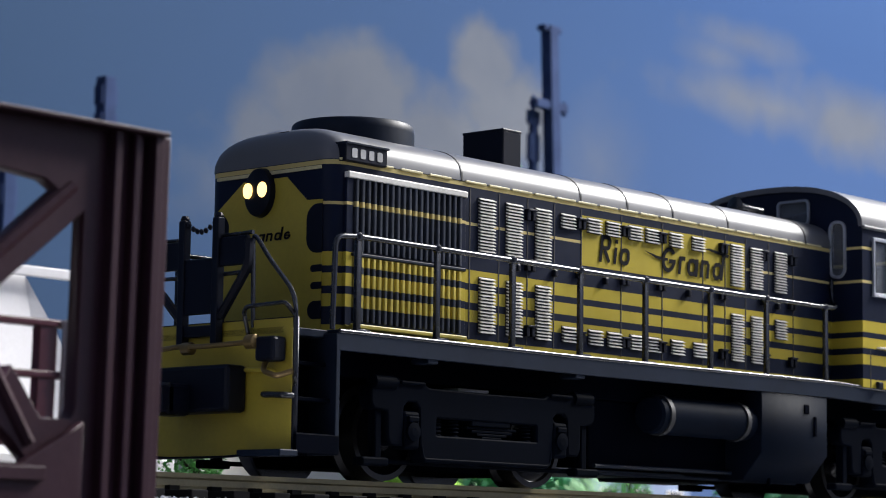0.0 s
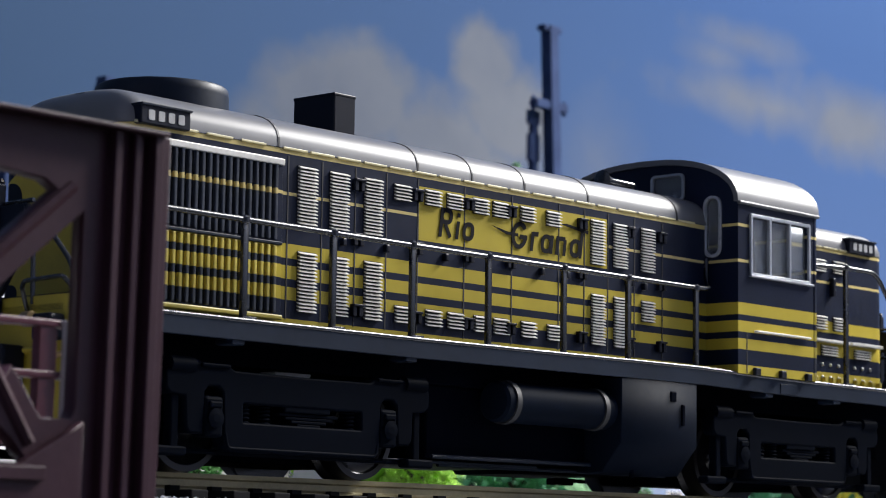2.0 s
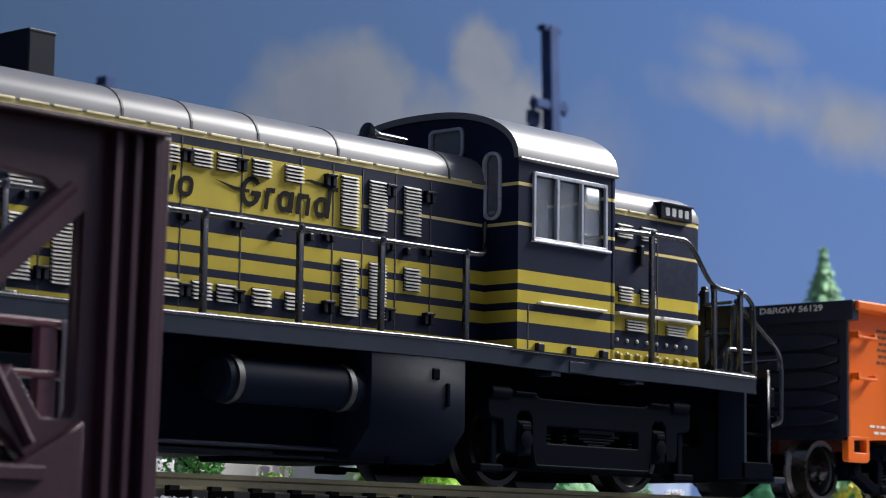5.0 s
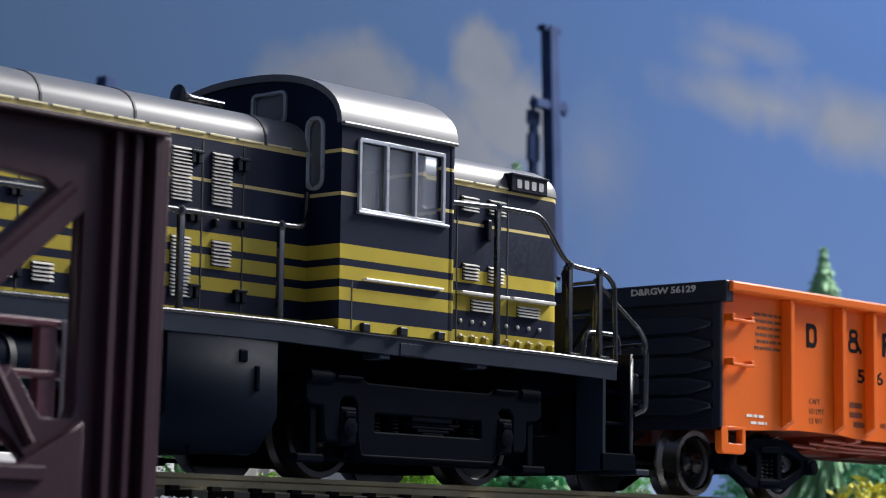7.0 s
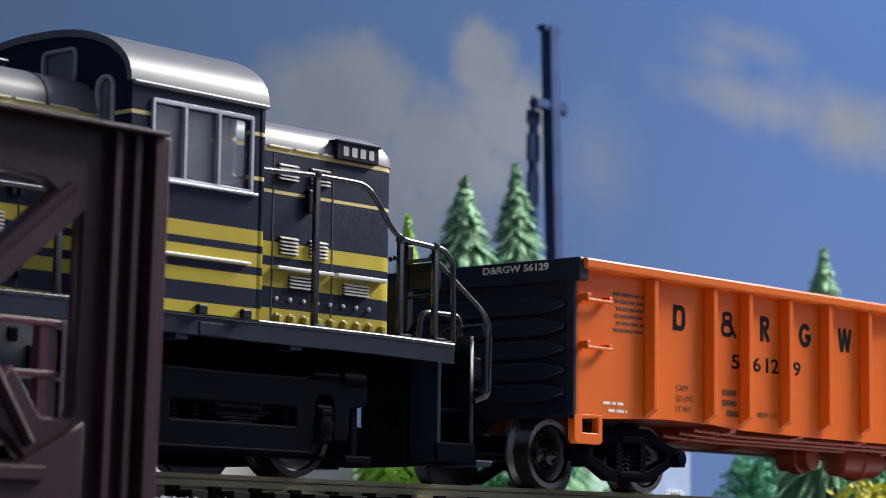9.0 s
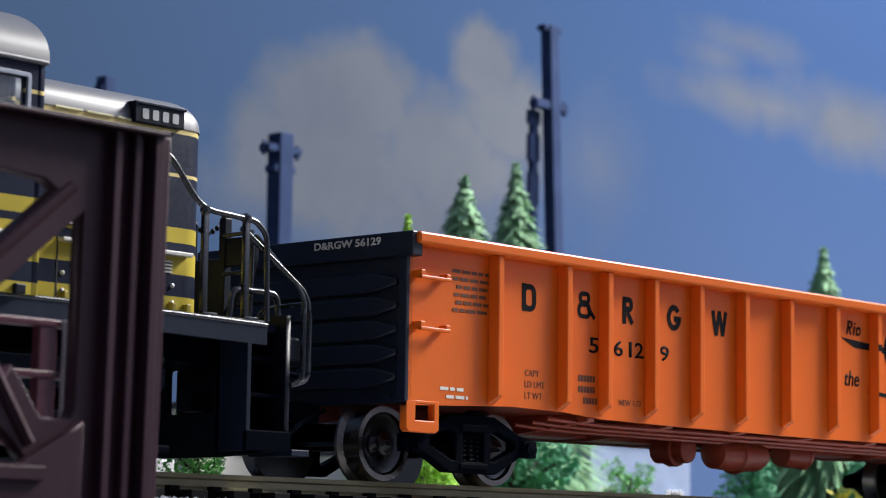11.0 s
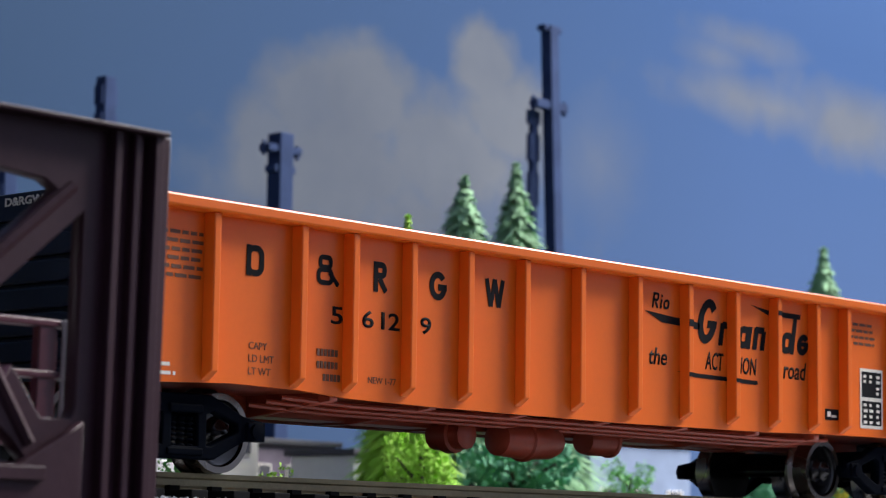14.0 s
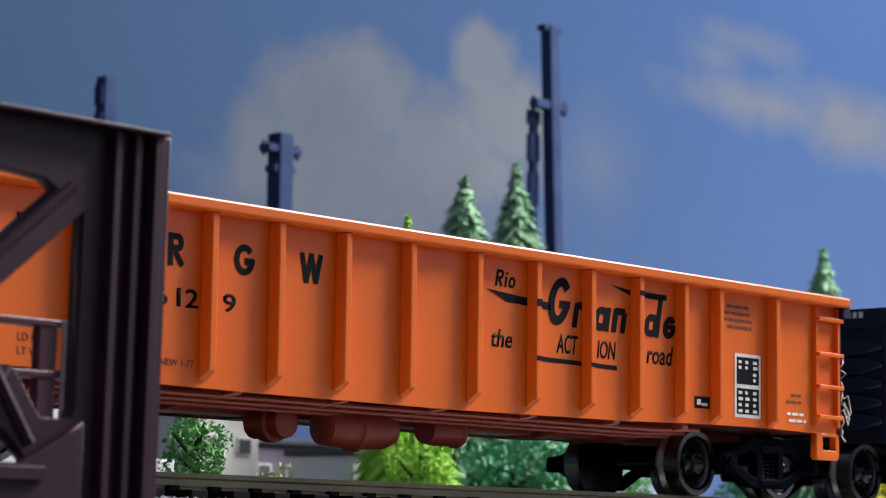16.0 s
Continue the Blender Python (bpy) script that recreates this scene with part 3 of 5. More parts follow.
        part("coupler", b, "black", L, "", LO)
        # end railing with a drop step and chain
        b = bmesh.new()
        yr = 16.6
        tube(b, bend([(X(92.7), -9.5, 18), (X(93), -9.5, 30), (X(93.5), -13.0, 26.2), (X(93.8), -18.0, 21.5), (X(93.6), -18.0, 11.5), (X(92.8), -17.0, 10.8)]), 0.29)
        tube(b, bend([(X(92.7), 9.5, 18), (X(93), 9.5, 30), (X(93.5), 13.0, 26.2), (X(93.8), 18.0, 21.5), (X(93.6), 18.0, 11.5), (X(92.8), 17.0, 10.8)]), 0.29)
        tube(b, bend([(X(93.2), -9.3, 17.0), (X(94.6), -9.6, 20.4), (X(94.6), -17.0, 20.6), (X(93.6), -17.6, 19.2)]), 0.27)
        for y in (-9.5, 9.5):
            tube(b, [(X(93), y, 29.8), (X(93), y * 0.45, 29.7), ], 0.27)
            tube(b, [(X(93), y, 25.0), (X(93), y * 0.45, 24.9), ], 0.27)
        part("end_handrail", b, "rail_paint", L, "", LO, 40)
        b = bmesh.new()
        for y in (2.3, -3.9):
            box(b, X(93), X(94.2), y - 0.55, y + 0.55, 16.2, 32.0, 0.15)
            lathe(b, [(-0.4, 0.4), (0, 0.6), (0.4, 0.4)], (X(93.6), y, 32.2), "z", 10)
        box(b, X(93.3), X(93.9), -3.9, 2.3, 17.2, 18.6, 0.1)
        box(b, X(93.3), X(93.9), -3.9, 2.3, 20.0, 27.0, 0.2)
        for y0, y1 in ((-9.3, -4.0), (2.4, 9.3)):
            box(b, X(93.2), X(93.8), y0, y1, 25.8, 29.4, 0.15)
        tube(b, bend([(X(93.5), -9.3, 29), (X(93.5), -9.2, 25.5), (X(93.5), -4.4, 19.5)]), 0.6, 6)
        tube(b, bend([(X(93.5), 9.3, 29), (X(93.5), 9.2, 25.5), (X(93.5), 2.8, 19.5)]), 0.6, 6)
        part("drop_step_frame", b, "black", L, "", LO)
        b = bmesh.new()
        for i in range(9):
            u = i / 8
            lathe(b, [(-0.3, 0.15), (0, 0.4), (0.3, 0.15)], (X(93.6), 2.3 - 6.2 * u, 32.0 - 1.6 * math.sin(math.pi * u)), "y", 8)
        part("safety_chain", b, "black", L, "", LO, 40)
        b = bmesh.new()
        tube(b, bend([(X(93), 8.0, 15.3), (X(95.5), 6.0, 15.6), (X(96), 0, 15.9), (X(96), -4, 15.7), (X(95), -11, 16.0), (X(93.2), -13, 15.6)]), 0.32)
        tube(b, bend([(X(93), -13, 15), (X(95), -13.6, 12.4), (X(95), -16.2, 11.7), (X(93.5), -17.4, 12.4)]), 0.35)
        lathe(b, [(-0.9, 0.5), (-0.7, 0.9), (0.7, 0.9), (0.9, 0.5)], (X(95.2), -12.0, 16.0), "y", 12)
        lathe(b, [(-0.9, 0.5), (-0.7, 0.8), (0.7, 0.8), (0.9, 0.5)], (X(95.6), -1.0, 15.6), "y", 12)
        part("brake_hose", b, "pipe" if d < 0 else "black", L, "", LO, 40)
        b = box(bmesh.new(), X(93), X(96.4), -9.0, 4.0, 7.6, 13.4, 0.5)
        part("coupler_pocket", b, "black", L, "", LO)
        part("valve_box", one_box(X(93), X(95.4), -15.8, -12.6, 13.6, 16.6, 0.4), "black", L, "", LO)
    # hoods and their roofs
    long_hood = part("long_hood", hood_mesh(218.6, 332.6, 11.8, 18, 40.2, 44.4, 2.6, 0), "hood", L, "black long hood with yellow bands and a yellow side panel", LO, 35)
    part("hood_roof", hood_mesh(218.5, 332.4, 11.9, 0, 40.35, 45.2, 2.6, 0, True), "roof", long_hood, "grey-black rounded roof", LO, 50)
    short_hood = part("short_hood", hood_mesh(353.4, 383.5, 11.8, 18, 40.2, 43.9, 0, 3.6), "hood_short", L, "", LO, 35)
    part("hood_roof", hood_mesh(353.6, 383.6, 11.9, 0, 40.35, 44.7, 0, 3.6, True), "roof", short_hood, "grey-black rounded roof", LO, 50)
    # roof seams
    for x in (242.8, 268.2, 279.0, 290.0, 304.0, 325.0):
        b = hood_mesh(x - 0.16, x + 0.16, 11.98, 0, 40.35, 45.29, 0, 0, True)
        part("roof_seam", b, "slot", long_hood, "", LO)
    for x0, x1 in ((219.5, 242), (243.5, 330)):
        n = int((x1 - x0) / 4.6)
        for i in range(n):
            a = x0 + (x1 - x0) * i / n
            part("gutter_strip", one_box(a, a + 4.2, -12.05, -11.7, 40.2, 40.5, 0.06), "cream", long_hood, "", LO)
    for i in range(4):
        part("gutter_strip", one_box(359.5 + 4.6 * i, 363.5 + 4.6 * i, -12.05, -11.7, 40.2, 40.48, 0.06), "cream", short_hood, "", LO)
    # rivet line on the roof
    b = bmesh.new()
    for i in range(60):
        x = 243.5 + i * 0.62
        box(b, x, x + 0.3, -7.2, -6.8, 44.1, 44.55)
    part("roof_seam", b, "roof", long_hood, "", LO)
    # nose paint: yellow shield with black flashes
    out = [(9.6, 18.3), (9.6, 35.0), (4.6, 38.6), (-3.4, 38.6), (-7.1, 35.3), (-9.9, 35.2), (-9.9, 18.3)]
    shield = part("nose_shield", plate(out, (), 0.12, "yz", 218.56), "yellow", long_hood, "yellow nose shield", LO)
    for y0, y1, z0, z1 in ((-9.95, -7.2, 28.4, 34.7), (-9.95, -8.0, 26.0, 26.9), (-9.95, -8.1, 23.8, 24.7), (-9.95, -7.6, 20.0, 22.3),
                           (7.2, 9.7, 28.4, 34.7), (8.0, 9.7, 26.0, 26.9), (8.1, 9.7, 23.8, 24.7), (7.6, 9.7, 20.0, 22.3)):
        rr = min(1.9, (z1 - z0) / 2 - 0.02)
        inner, outer = (y1, y0) if y0 < 0 else (y0, y1)
        sg = 1 if inner > outer else -1
        arc = [math.pi / 2 * k / 6 for k in range(7)]
        out = [(outer, z0)] + [(inner - sg * rr * (1 - math.sin(a)), z0 + rr * (1 - math.cos(a))) for a in arc]
        out += [(inner - sg * rr * (1 - math.cos(a)), z1 - rr * (1 - math.sin(a))) for a in arc] + [(outer, z1)]
        part("nose_flash", plate(out, (), 0.14, "yz", 218.5), "black", shield, "", LO)
    part("nose_line", one_box(218.4, 218.6, -9.6, 9.6, 39.15, 39.6), "cream", long_hood, "", LO)
    # the mark on the nose as plain shapes
    g = slanted(0, 0, 0, glyphs("oI_o", 0.62) + glyphs("Grande", 0.62, 3.9), 0.18)
    for v in g.verts:
        x, z = v.co.x, v.co.z
        v.co = (218.44 + v.co.y, 8.5 - x * 0.92, 30.5 + z * 0.72)
    part("nose_mark", g, "ink", shield, "", LO)
    # headlights
    b = lathe(bmesh.new(), [(-0.7, 2.2), (-0.6, 2.4), (0.5, 2.5)], (218.2, 1.1, 36.4), "x", 28)
    for v in b.verts:
        v.co.z = 36.9 + (v.co.z - 36.4) * 1.3
    lamp_body = part("headlight_housing", b, "black", L, "", LO, 40)
    for y in (2.65, 0.0):
        b = lathe(bmesh.new(), [(-0.35, 0.5), (-0.25, 0.76), (0.4, 0.82)], (217.5, y, 37.2), "x", 20)
        for v in b.verts:
            v.co.z = 37.3 + (v.co.z - 37.3) * 1.3
        part("headlight", b, "lit", lamp_body, "lit warm white headlight", LO, 40)
    # roof gear
    part("headlight_visor", box(box(bmesh.new(), 219.5, 222.6, -0.9, 3.2, 42.0, 44.6, 0.3), 219.8, 223.4, -2.2, -0.4, 44.2, 44.9, 0.1), "black", L, "", LO)
    b = lathe(bmesh.new(), [(42.6, 8.3), (46.5, 8.3), (47.4, 8.2), (47.7, 7.9), (47.7, 7.2), (46.9, 7.0)], (234.0, 0, 0), "z", 40)
    part("radiator_fan_shroud", b, "sill", L, "", LO, 40)
    b = box(bmesh.new(), 260.6, 264.6, -3.8, 3.8, 43.0, 50.6, 0.2)
    box(b, 260.55, 264.65, -3.85, 3.85, 50.4, 50.85, 0.12)
    part("exhaust_hood", b, "black", L, "", LO)
    b = lathe(bmesh.new(), [(-0.2, 1.2), (0, 1.5), (0.8, 0.95), (2.0, 0.55), (7.5, 0.45), (7.7, 0.2)], (318.4, -3, 46.4), "x", 16)
    tube(b, [(325.4, -3, 46.2), (325.4, -3, 43.8)], 0.4, 8)
    tube(b, [(321.4, -3, 46.2), (321.4, -3, 43.8)], 0.4, 8)
    part("horn", b, "rail_paint", L, "", LO, 40)
    # number boards with unreadable figures as bars
    for x0, x1, hood in ((220.4, 227.2, long_hood), (371.4, 378.2, short_hood)):
        nb = part("number_board", one_box(x0 - 0.6, x1 + 0.3, -12.6, -10.4, 40.1, 42.4, 0.15), "black", hood, "", LO)
        part("board_rim", one_box(x0 - 0.7, x1 + 0.4, -12.85, -10.6, 42.25, 42.55, 0.05), "sill", nb, "", LO)
        for i in range(4):
            xx = x0 + 0.5 + i * 1.55
            part("figure_bar", plate(rounded(xx, xx + 0.95, 40.6, 41.8, 0.2), (), 0.08, "xz", -12.64), "plate_ink", nb, "", LO)
    # radiator shutters
    rad = part("radiator_frame", plate(rounded(220.5, 243.2, 19.2, 38.9, 0.3), [rounded(221.6, 242.4, 28.7, 38.0, 0.2), rounded(221.6, 242.4, 19.8, 28.0, 0.2)], 0.5, "xz", -12.0, 0.05), "hood", long_hood, "", LO)
    for z0, z1 in ((28.7, 38.2), (19.8, 28.0)):
        for i in range(19):
            x = 221.9 + i * 1.1
            part("shutter_blade", one_box(x, x + 0.5, -12.6, -12.0, z0, z1, 0.12), "blade", rad, "", LO)
    part("radiator_ledge", one_box(220.4, 243.2, -12.7, -11.8, 38.0, 38.8, 0.1), "louvre", rad, "metal ledge with lamplight in its pale colour", LO)
    part("radiator_ledge", one_box(221.4, 243.0, -12.7, -11.8, 28.1, 28.5, 0.08), "sill", rad, "", LO)
    part("radiator_ledge", one_box(221.4, 243.0, -13.0, -11.8, 18.9, 19.5, 0.15), "yellow", rad, "", LO)
    # louvres
    for x0 in (246.2, 251.9, 258.1):
        louvre(long_hood, x0, x0 + 3.2, 31.1, 38.5)
        louvre(long_hood, x0 + 0.2, x0 + 3.3, 20.2, 27.8)
    for x0 in (263.7, 269.6, 273.9, 279.2, 283.2, 289.0, 294.6):
        louvre(long_hood, x0, x0 + 3.0, 36.2, 38.4)
        louvre(long_hood, x0 + 0.4, x0 + 3.4, 20.3, 22.6)
    for x0 in (304.5, 309.7, 316.2):
        louvre(long_hood, x0, x0 + 3.0, 31.8, 38.3)
        louvre(long_hood, x0 + 0.2, x0 + 3.1, 24.6 if x0 > 315 else 20.4, 27.7)
    for x0, x1, z0, z1 in ((361.3, 364.5, 36.3, 38.4), (366.9, 370.1, 36.3, 38.5), (361.7, 364.7, 27.1, 29.4), (366.9, 369.9, 27.1, 29.4), (363.4, 367.8, 23.0, 24.7), (373.0, 377.5, 23.0, 24.6)):
        louvre(short_hood, x0, x1, z0, z1)
    # door seams, hinges and latches on the hoods
    for x in (244.6, 250.6, 256.6, 262.4, 268.4, 277.6, 287.4, 297.5, 303.2, 308.6, 314.8, 321.5):
        part("door_seam", one_box(x - 0.1, x + 0.1, -11.86, -11.7, 19.2, 39.5), "slot", long_hood, "", LO)
    for x in (256.9, 268.0, 278.2, 286.9, 302.4, 313.4, 321.0):
        for z in (37.2, 30.2, 21.2):
            b = box(bmesh.new(), x - 0.9, x - 0.2, -12.4, -11.7, z - 0.7, z + 0.7, 0.1)
            box(b, x + 0.2, x + 0.9, -12.4, -11.7, z - 0.7, z + 0.7, 0.1)
            box(b, x - 0.9, x + 0.9, -12.6, -11.7, z + 0.55, z + 0.85, 0.05)
            part("hinge", b, "black", long_hood, "", LO)
    for x in (254.2, 262.2, 273.6, 293.5, 299.0, 316.8):
        part("latch", one_box(x - 0.35, x + 0.35, -12.5, -11.7, 29.2, 30.2, 0.15), "black", long_hood, "", LO)
    for x in (360.6, 371.0):
        part("door_seam", one_box(x - 0.1, x + 0.1, -11.86, -11.7, 18.6, 39.5), "slot", short_hood, "", LO)
    part("latch", one_box(366.0, 366.9, -12.6, -11.7, 32.6, 35.6, 0.2), "black", short_hood, "", LO)
    part("drip_rail", box(box(bmesh.new(), 360.6, 370.4, -12.9, -11.7, 25.1, 25.55, 0.1), 371.2, 380.2, -12.9, -11.7, 25.1, 25.6, 0.1), "louvre", short_hood, "metal rail with lamplight in its pale colour", LO)
    b = bmesh.new()
    for i in range(8):
        for z in (21.6, 19.6):
            lathe(b, [(-0.3, 0.1), (-0.2, 0.28), (0.1, 0.3)], (361.4 + i * 2.35, -11.8, z), "y", 8)
    part("bolt_heads", b, "louvre", short_hood, "", LO)
    for i in range(9):
        part("foot_gusset", one_box(361.3 + i * 2.3, 362.0 + i * 2.3, -12.5, -11.7, 18.0, 19.6, 0.12), "yellow", short_hood, "", LO)
    # printed mark on the yellow panel, as plain shapes
    g = slanted(272.3, -11.93, 32.35, glyphs("Rio", 1.1) + [("b", [(10.2, 2.7), (13.5, 1.75), (16, 1.7), (16, 2.1), (13.5, 2.2)])] + glyphs("Grand", 1.15, 14.6) + [("b", [(24.5, 4.4), (31, 3.6), (31, 4.1), (26, 4.6)])], 0.14)
    part("side_mark", g, "ink", long_hood, "slanted black printed mark", LO)
    cab(L)
    # handrails on both sides
    xs = (218.3, 233.0, 248.0, 262.4, 277.2, 292.9, 307.3, 323.4)
    for s in (-1, 1):
        y = s * 16.5
        for x in xs:
            stanchion(L, x, y, 29.8)
        rail = bend([(214.0, y, 18.0), (214.3, y, 29.6), (218.3, y, 29.9), (262.4, y, 29.8), (323.4, y, 29.9), (327.6, s * 15.8, 30.1), (331.4, s * 12.6, 32.0), (332.2, s * 12.0, 35.2)])
        part("handrail", tube(bmesh.new(), rail, 0.36, 10), "rail_paint", L, "black wire handrail with bright worn top", LO, 60)
        rail = bend([(354.0, y, 36.2), (363.4, y, 36.6), (372.4, y, 36.6), (378.0, y, 30.4), (386.7, y, 29.9), (388.6, y, 28.4), (388.9, y, 18.0)])
        part("handrail", tube(bmesh.new(), rail, 0.36, 10), "rail_paint", L, "", LO, 60)
        for x, z in ((363.4, 36.6), (378.6, 30.3), (385.2, 30.0)):
            stanchion(L, x, y, z)
        part("handrail", tube(bmesh.new(), bend([(385.4, s * 15.5, 29.0), (396.0, y, 21.6), (396.0, y, 11.5), (393.0, y, 10.6)]), 0.36, 10), "rail_paint", L, "", LO, 60)
        part("handrail", tube(bmesh.new(), bend([(386, s * 13, 18.3), (386.5, s * 13, 22), (394.0, s * 13, 22.0), (394.2, s * 13, 18.0), (391, s * 13, 17.5)]), 0.4, 10), "rail_paint", L, "", LO, 60)
    # tanks under the frame
    ft = [(-16.9, 15.5), (-16.9, 6.7), (-13.6, 2.7), (13.6, 2.7), (16.9, 6.7), (16.9, 15.5)]
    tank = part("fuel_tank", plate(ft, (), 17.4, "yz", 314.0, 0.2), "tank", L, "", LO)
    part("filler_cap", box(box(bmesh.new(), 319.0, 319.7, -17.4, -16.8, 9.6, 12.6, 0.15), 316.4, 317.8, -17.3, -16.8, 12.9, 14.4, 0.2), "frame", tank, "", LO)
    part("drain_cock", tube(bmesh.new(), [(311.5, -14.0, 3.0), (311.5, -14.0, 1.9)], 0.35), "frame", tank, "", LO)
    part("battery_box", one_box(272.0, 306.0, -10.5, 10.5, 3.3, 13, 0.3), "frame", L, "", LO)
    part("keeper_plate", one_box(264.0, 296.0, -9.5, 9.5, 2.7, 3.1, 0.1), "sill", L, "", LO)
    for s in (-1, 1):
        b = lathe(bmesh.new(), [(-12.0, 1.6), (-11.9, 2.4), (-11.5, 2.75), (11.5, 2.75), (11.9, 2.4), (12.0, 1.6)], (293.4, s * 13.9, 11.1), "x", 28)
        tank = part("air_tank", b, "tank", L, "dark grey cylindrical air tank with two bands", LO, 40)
        for x in (283.6, 302.6):
            part("band", lathe(bmesh.new(), [(-0.5, 2.7), (-0.45, 2.98), (0.45, 2.98), (0.5, 2.7)], (x, s * 13.9, 11.1), "x", 28), "slot", tank, "", LO, 40)
    b = bmesh.new()
    tube(b, [(272, -11.5, 3.5), (312, -11.5, 3.6)], 0.3)
    tube(b, [(276, -9, 2.6), (326, -9, 2.7)], 0.3)
    part("brake_pipe", b, "sill", L, "", LO)
    for x in (232, 262, 341.5, 360):
        part("jacking_pad", one_box(x - 1, x + 1, -17.0, -14, 14.9, 15.6, 0.15), "sill", L, "", LO)
    part("builder_plate", one_box(344.0, 348.6, -17.32, -17.1, 15.6, 17.1, 0.05), "sill", L, "", LO)
    # added pale block in place of the bright background showing through a gap
    part("gap_block", box(box(bmesh.new(), 245.2, 251.6, -9.6, -6.8, 12.4, 13.9, 0.3), 245.2, 247.6, -9.6, -7.4, 14.5, 15.3, 0.1), "white_sheet", L, "pale block standing in for bright background seen through a gap", LO)
    loco_truck(L, 244.6)
    loco_truck(L, 351.6)
    return L


def glyphs(kinds, k, x=0.0, bold=0.55):
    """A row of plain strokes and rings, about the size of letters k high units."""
    w, out = bold * k, []
    for c in kinds:
        if c == "R":
            out += [stroke(x + w / 2, 0, x + w / 2, 3.6 * k, w), ("o", x, x + 2.2 * k, 1.6 * k, 3.6 * k, w), stroke(x + 1.0 * k, 1.6 * k, x + 2.1 * k, 0.1 * k, w)]
            x += 3.0 * k
        elif c in "iI":
            out += [stroke(x + w / 2, 0, x + w / 2, 2.2 * k, w), stroke(x + w / 2, 2.7 * k, x + w / 2, 3.2 * k, w)]
            x += 1.2 * k
        elif c == "G":
            out += [("c", x, x + 2.9 * k, 0, 3.3 * k, w), stroke(x + 1.5 * k, 1.5 * k, x + 2.9 * k, 1.5 * k, w)]
            x += 3.6 * k
        elif c == "r":
            out += [stroke(x + w / 2, 0, x + w / 2, 2.3 * k, w), stroke(x + 0.3 * k, 2.1 * k, x + 1.3 * k, 2.1 * k, w)]
            x += 1.9 * k
        elif c == "n":
            out += [stroke(x + w / 2, 0, x + w / 2, 2.3 * k, w), stroke(x + 1.7 * k, 0, x + 1.7 * k, 2.0 * k, w), stroke(x + 0.2 * k, 2.05 * k, x + 1.7 * k, 2.05 * k, w)]
            x += 2.7 * k
        elif c == "d":
            out += [("o", x, x + 2.1 * k, 0, 2.3 * k, w), stroke(x + 2.1 * k, 0, x + 2.1 * k, 3.8 * k, w)]
            x += 3.0 * k
        elif c == "W":
            for a, b in ((0, 0.8), (1.6, 0.8), (1.6, 2.4), (3.2, 2.4)):
                out.append(stroke(x + a * k, 3.6 * k, x + b * k, 0, w))
            x += 3.8 * k
        elif c == "D":
            out += [("o", x, x + 2.8 * k, 0, 3.6 * k, w), stroke(x + w / 2, 0, x + w / 2, 3.6 * k, w)]
            x += 3.5 * k
        elif c == "a":
            out += [("o", x, x + 2.1 * k, 0, 2.3 * k, w), stroke(x + 2.0 * k, 0, x + 2.0 * k, 2.3 * k, w)]
            x += 2.8 * k
        elif c == "e":
            out += [("c", x, x + 2.1 * k, 0, 2.3 * k, w), stroke(x + 0.3 * k, 1.2 * k, x + 2.0 * k, 1.2 * k, w * 0.7)]
            x += 2.7 * k
        elif c == "_":
            x += 0.9 * k
        else:
            out.append(("o", x, x + 2.1 * k, 0, 2.3 * k, w))
            x += 2.7 * k
    return out


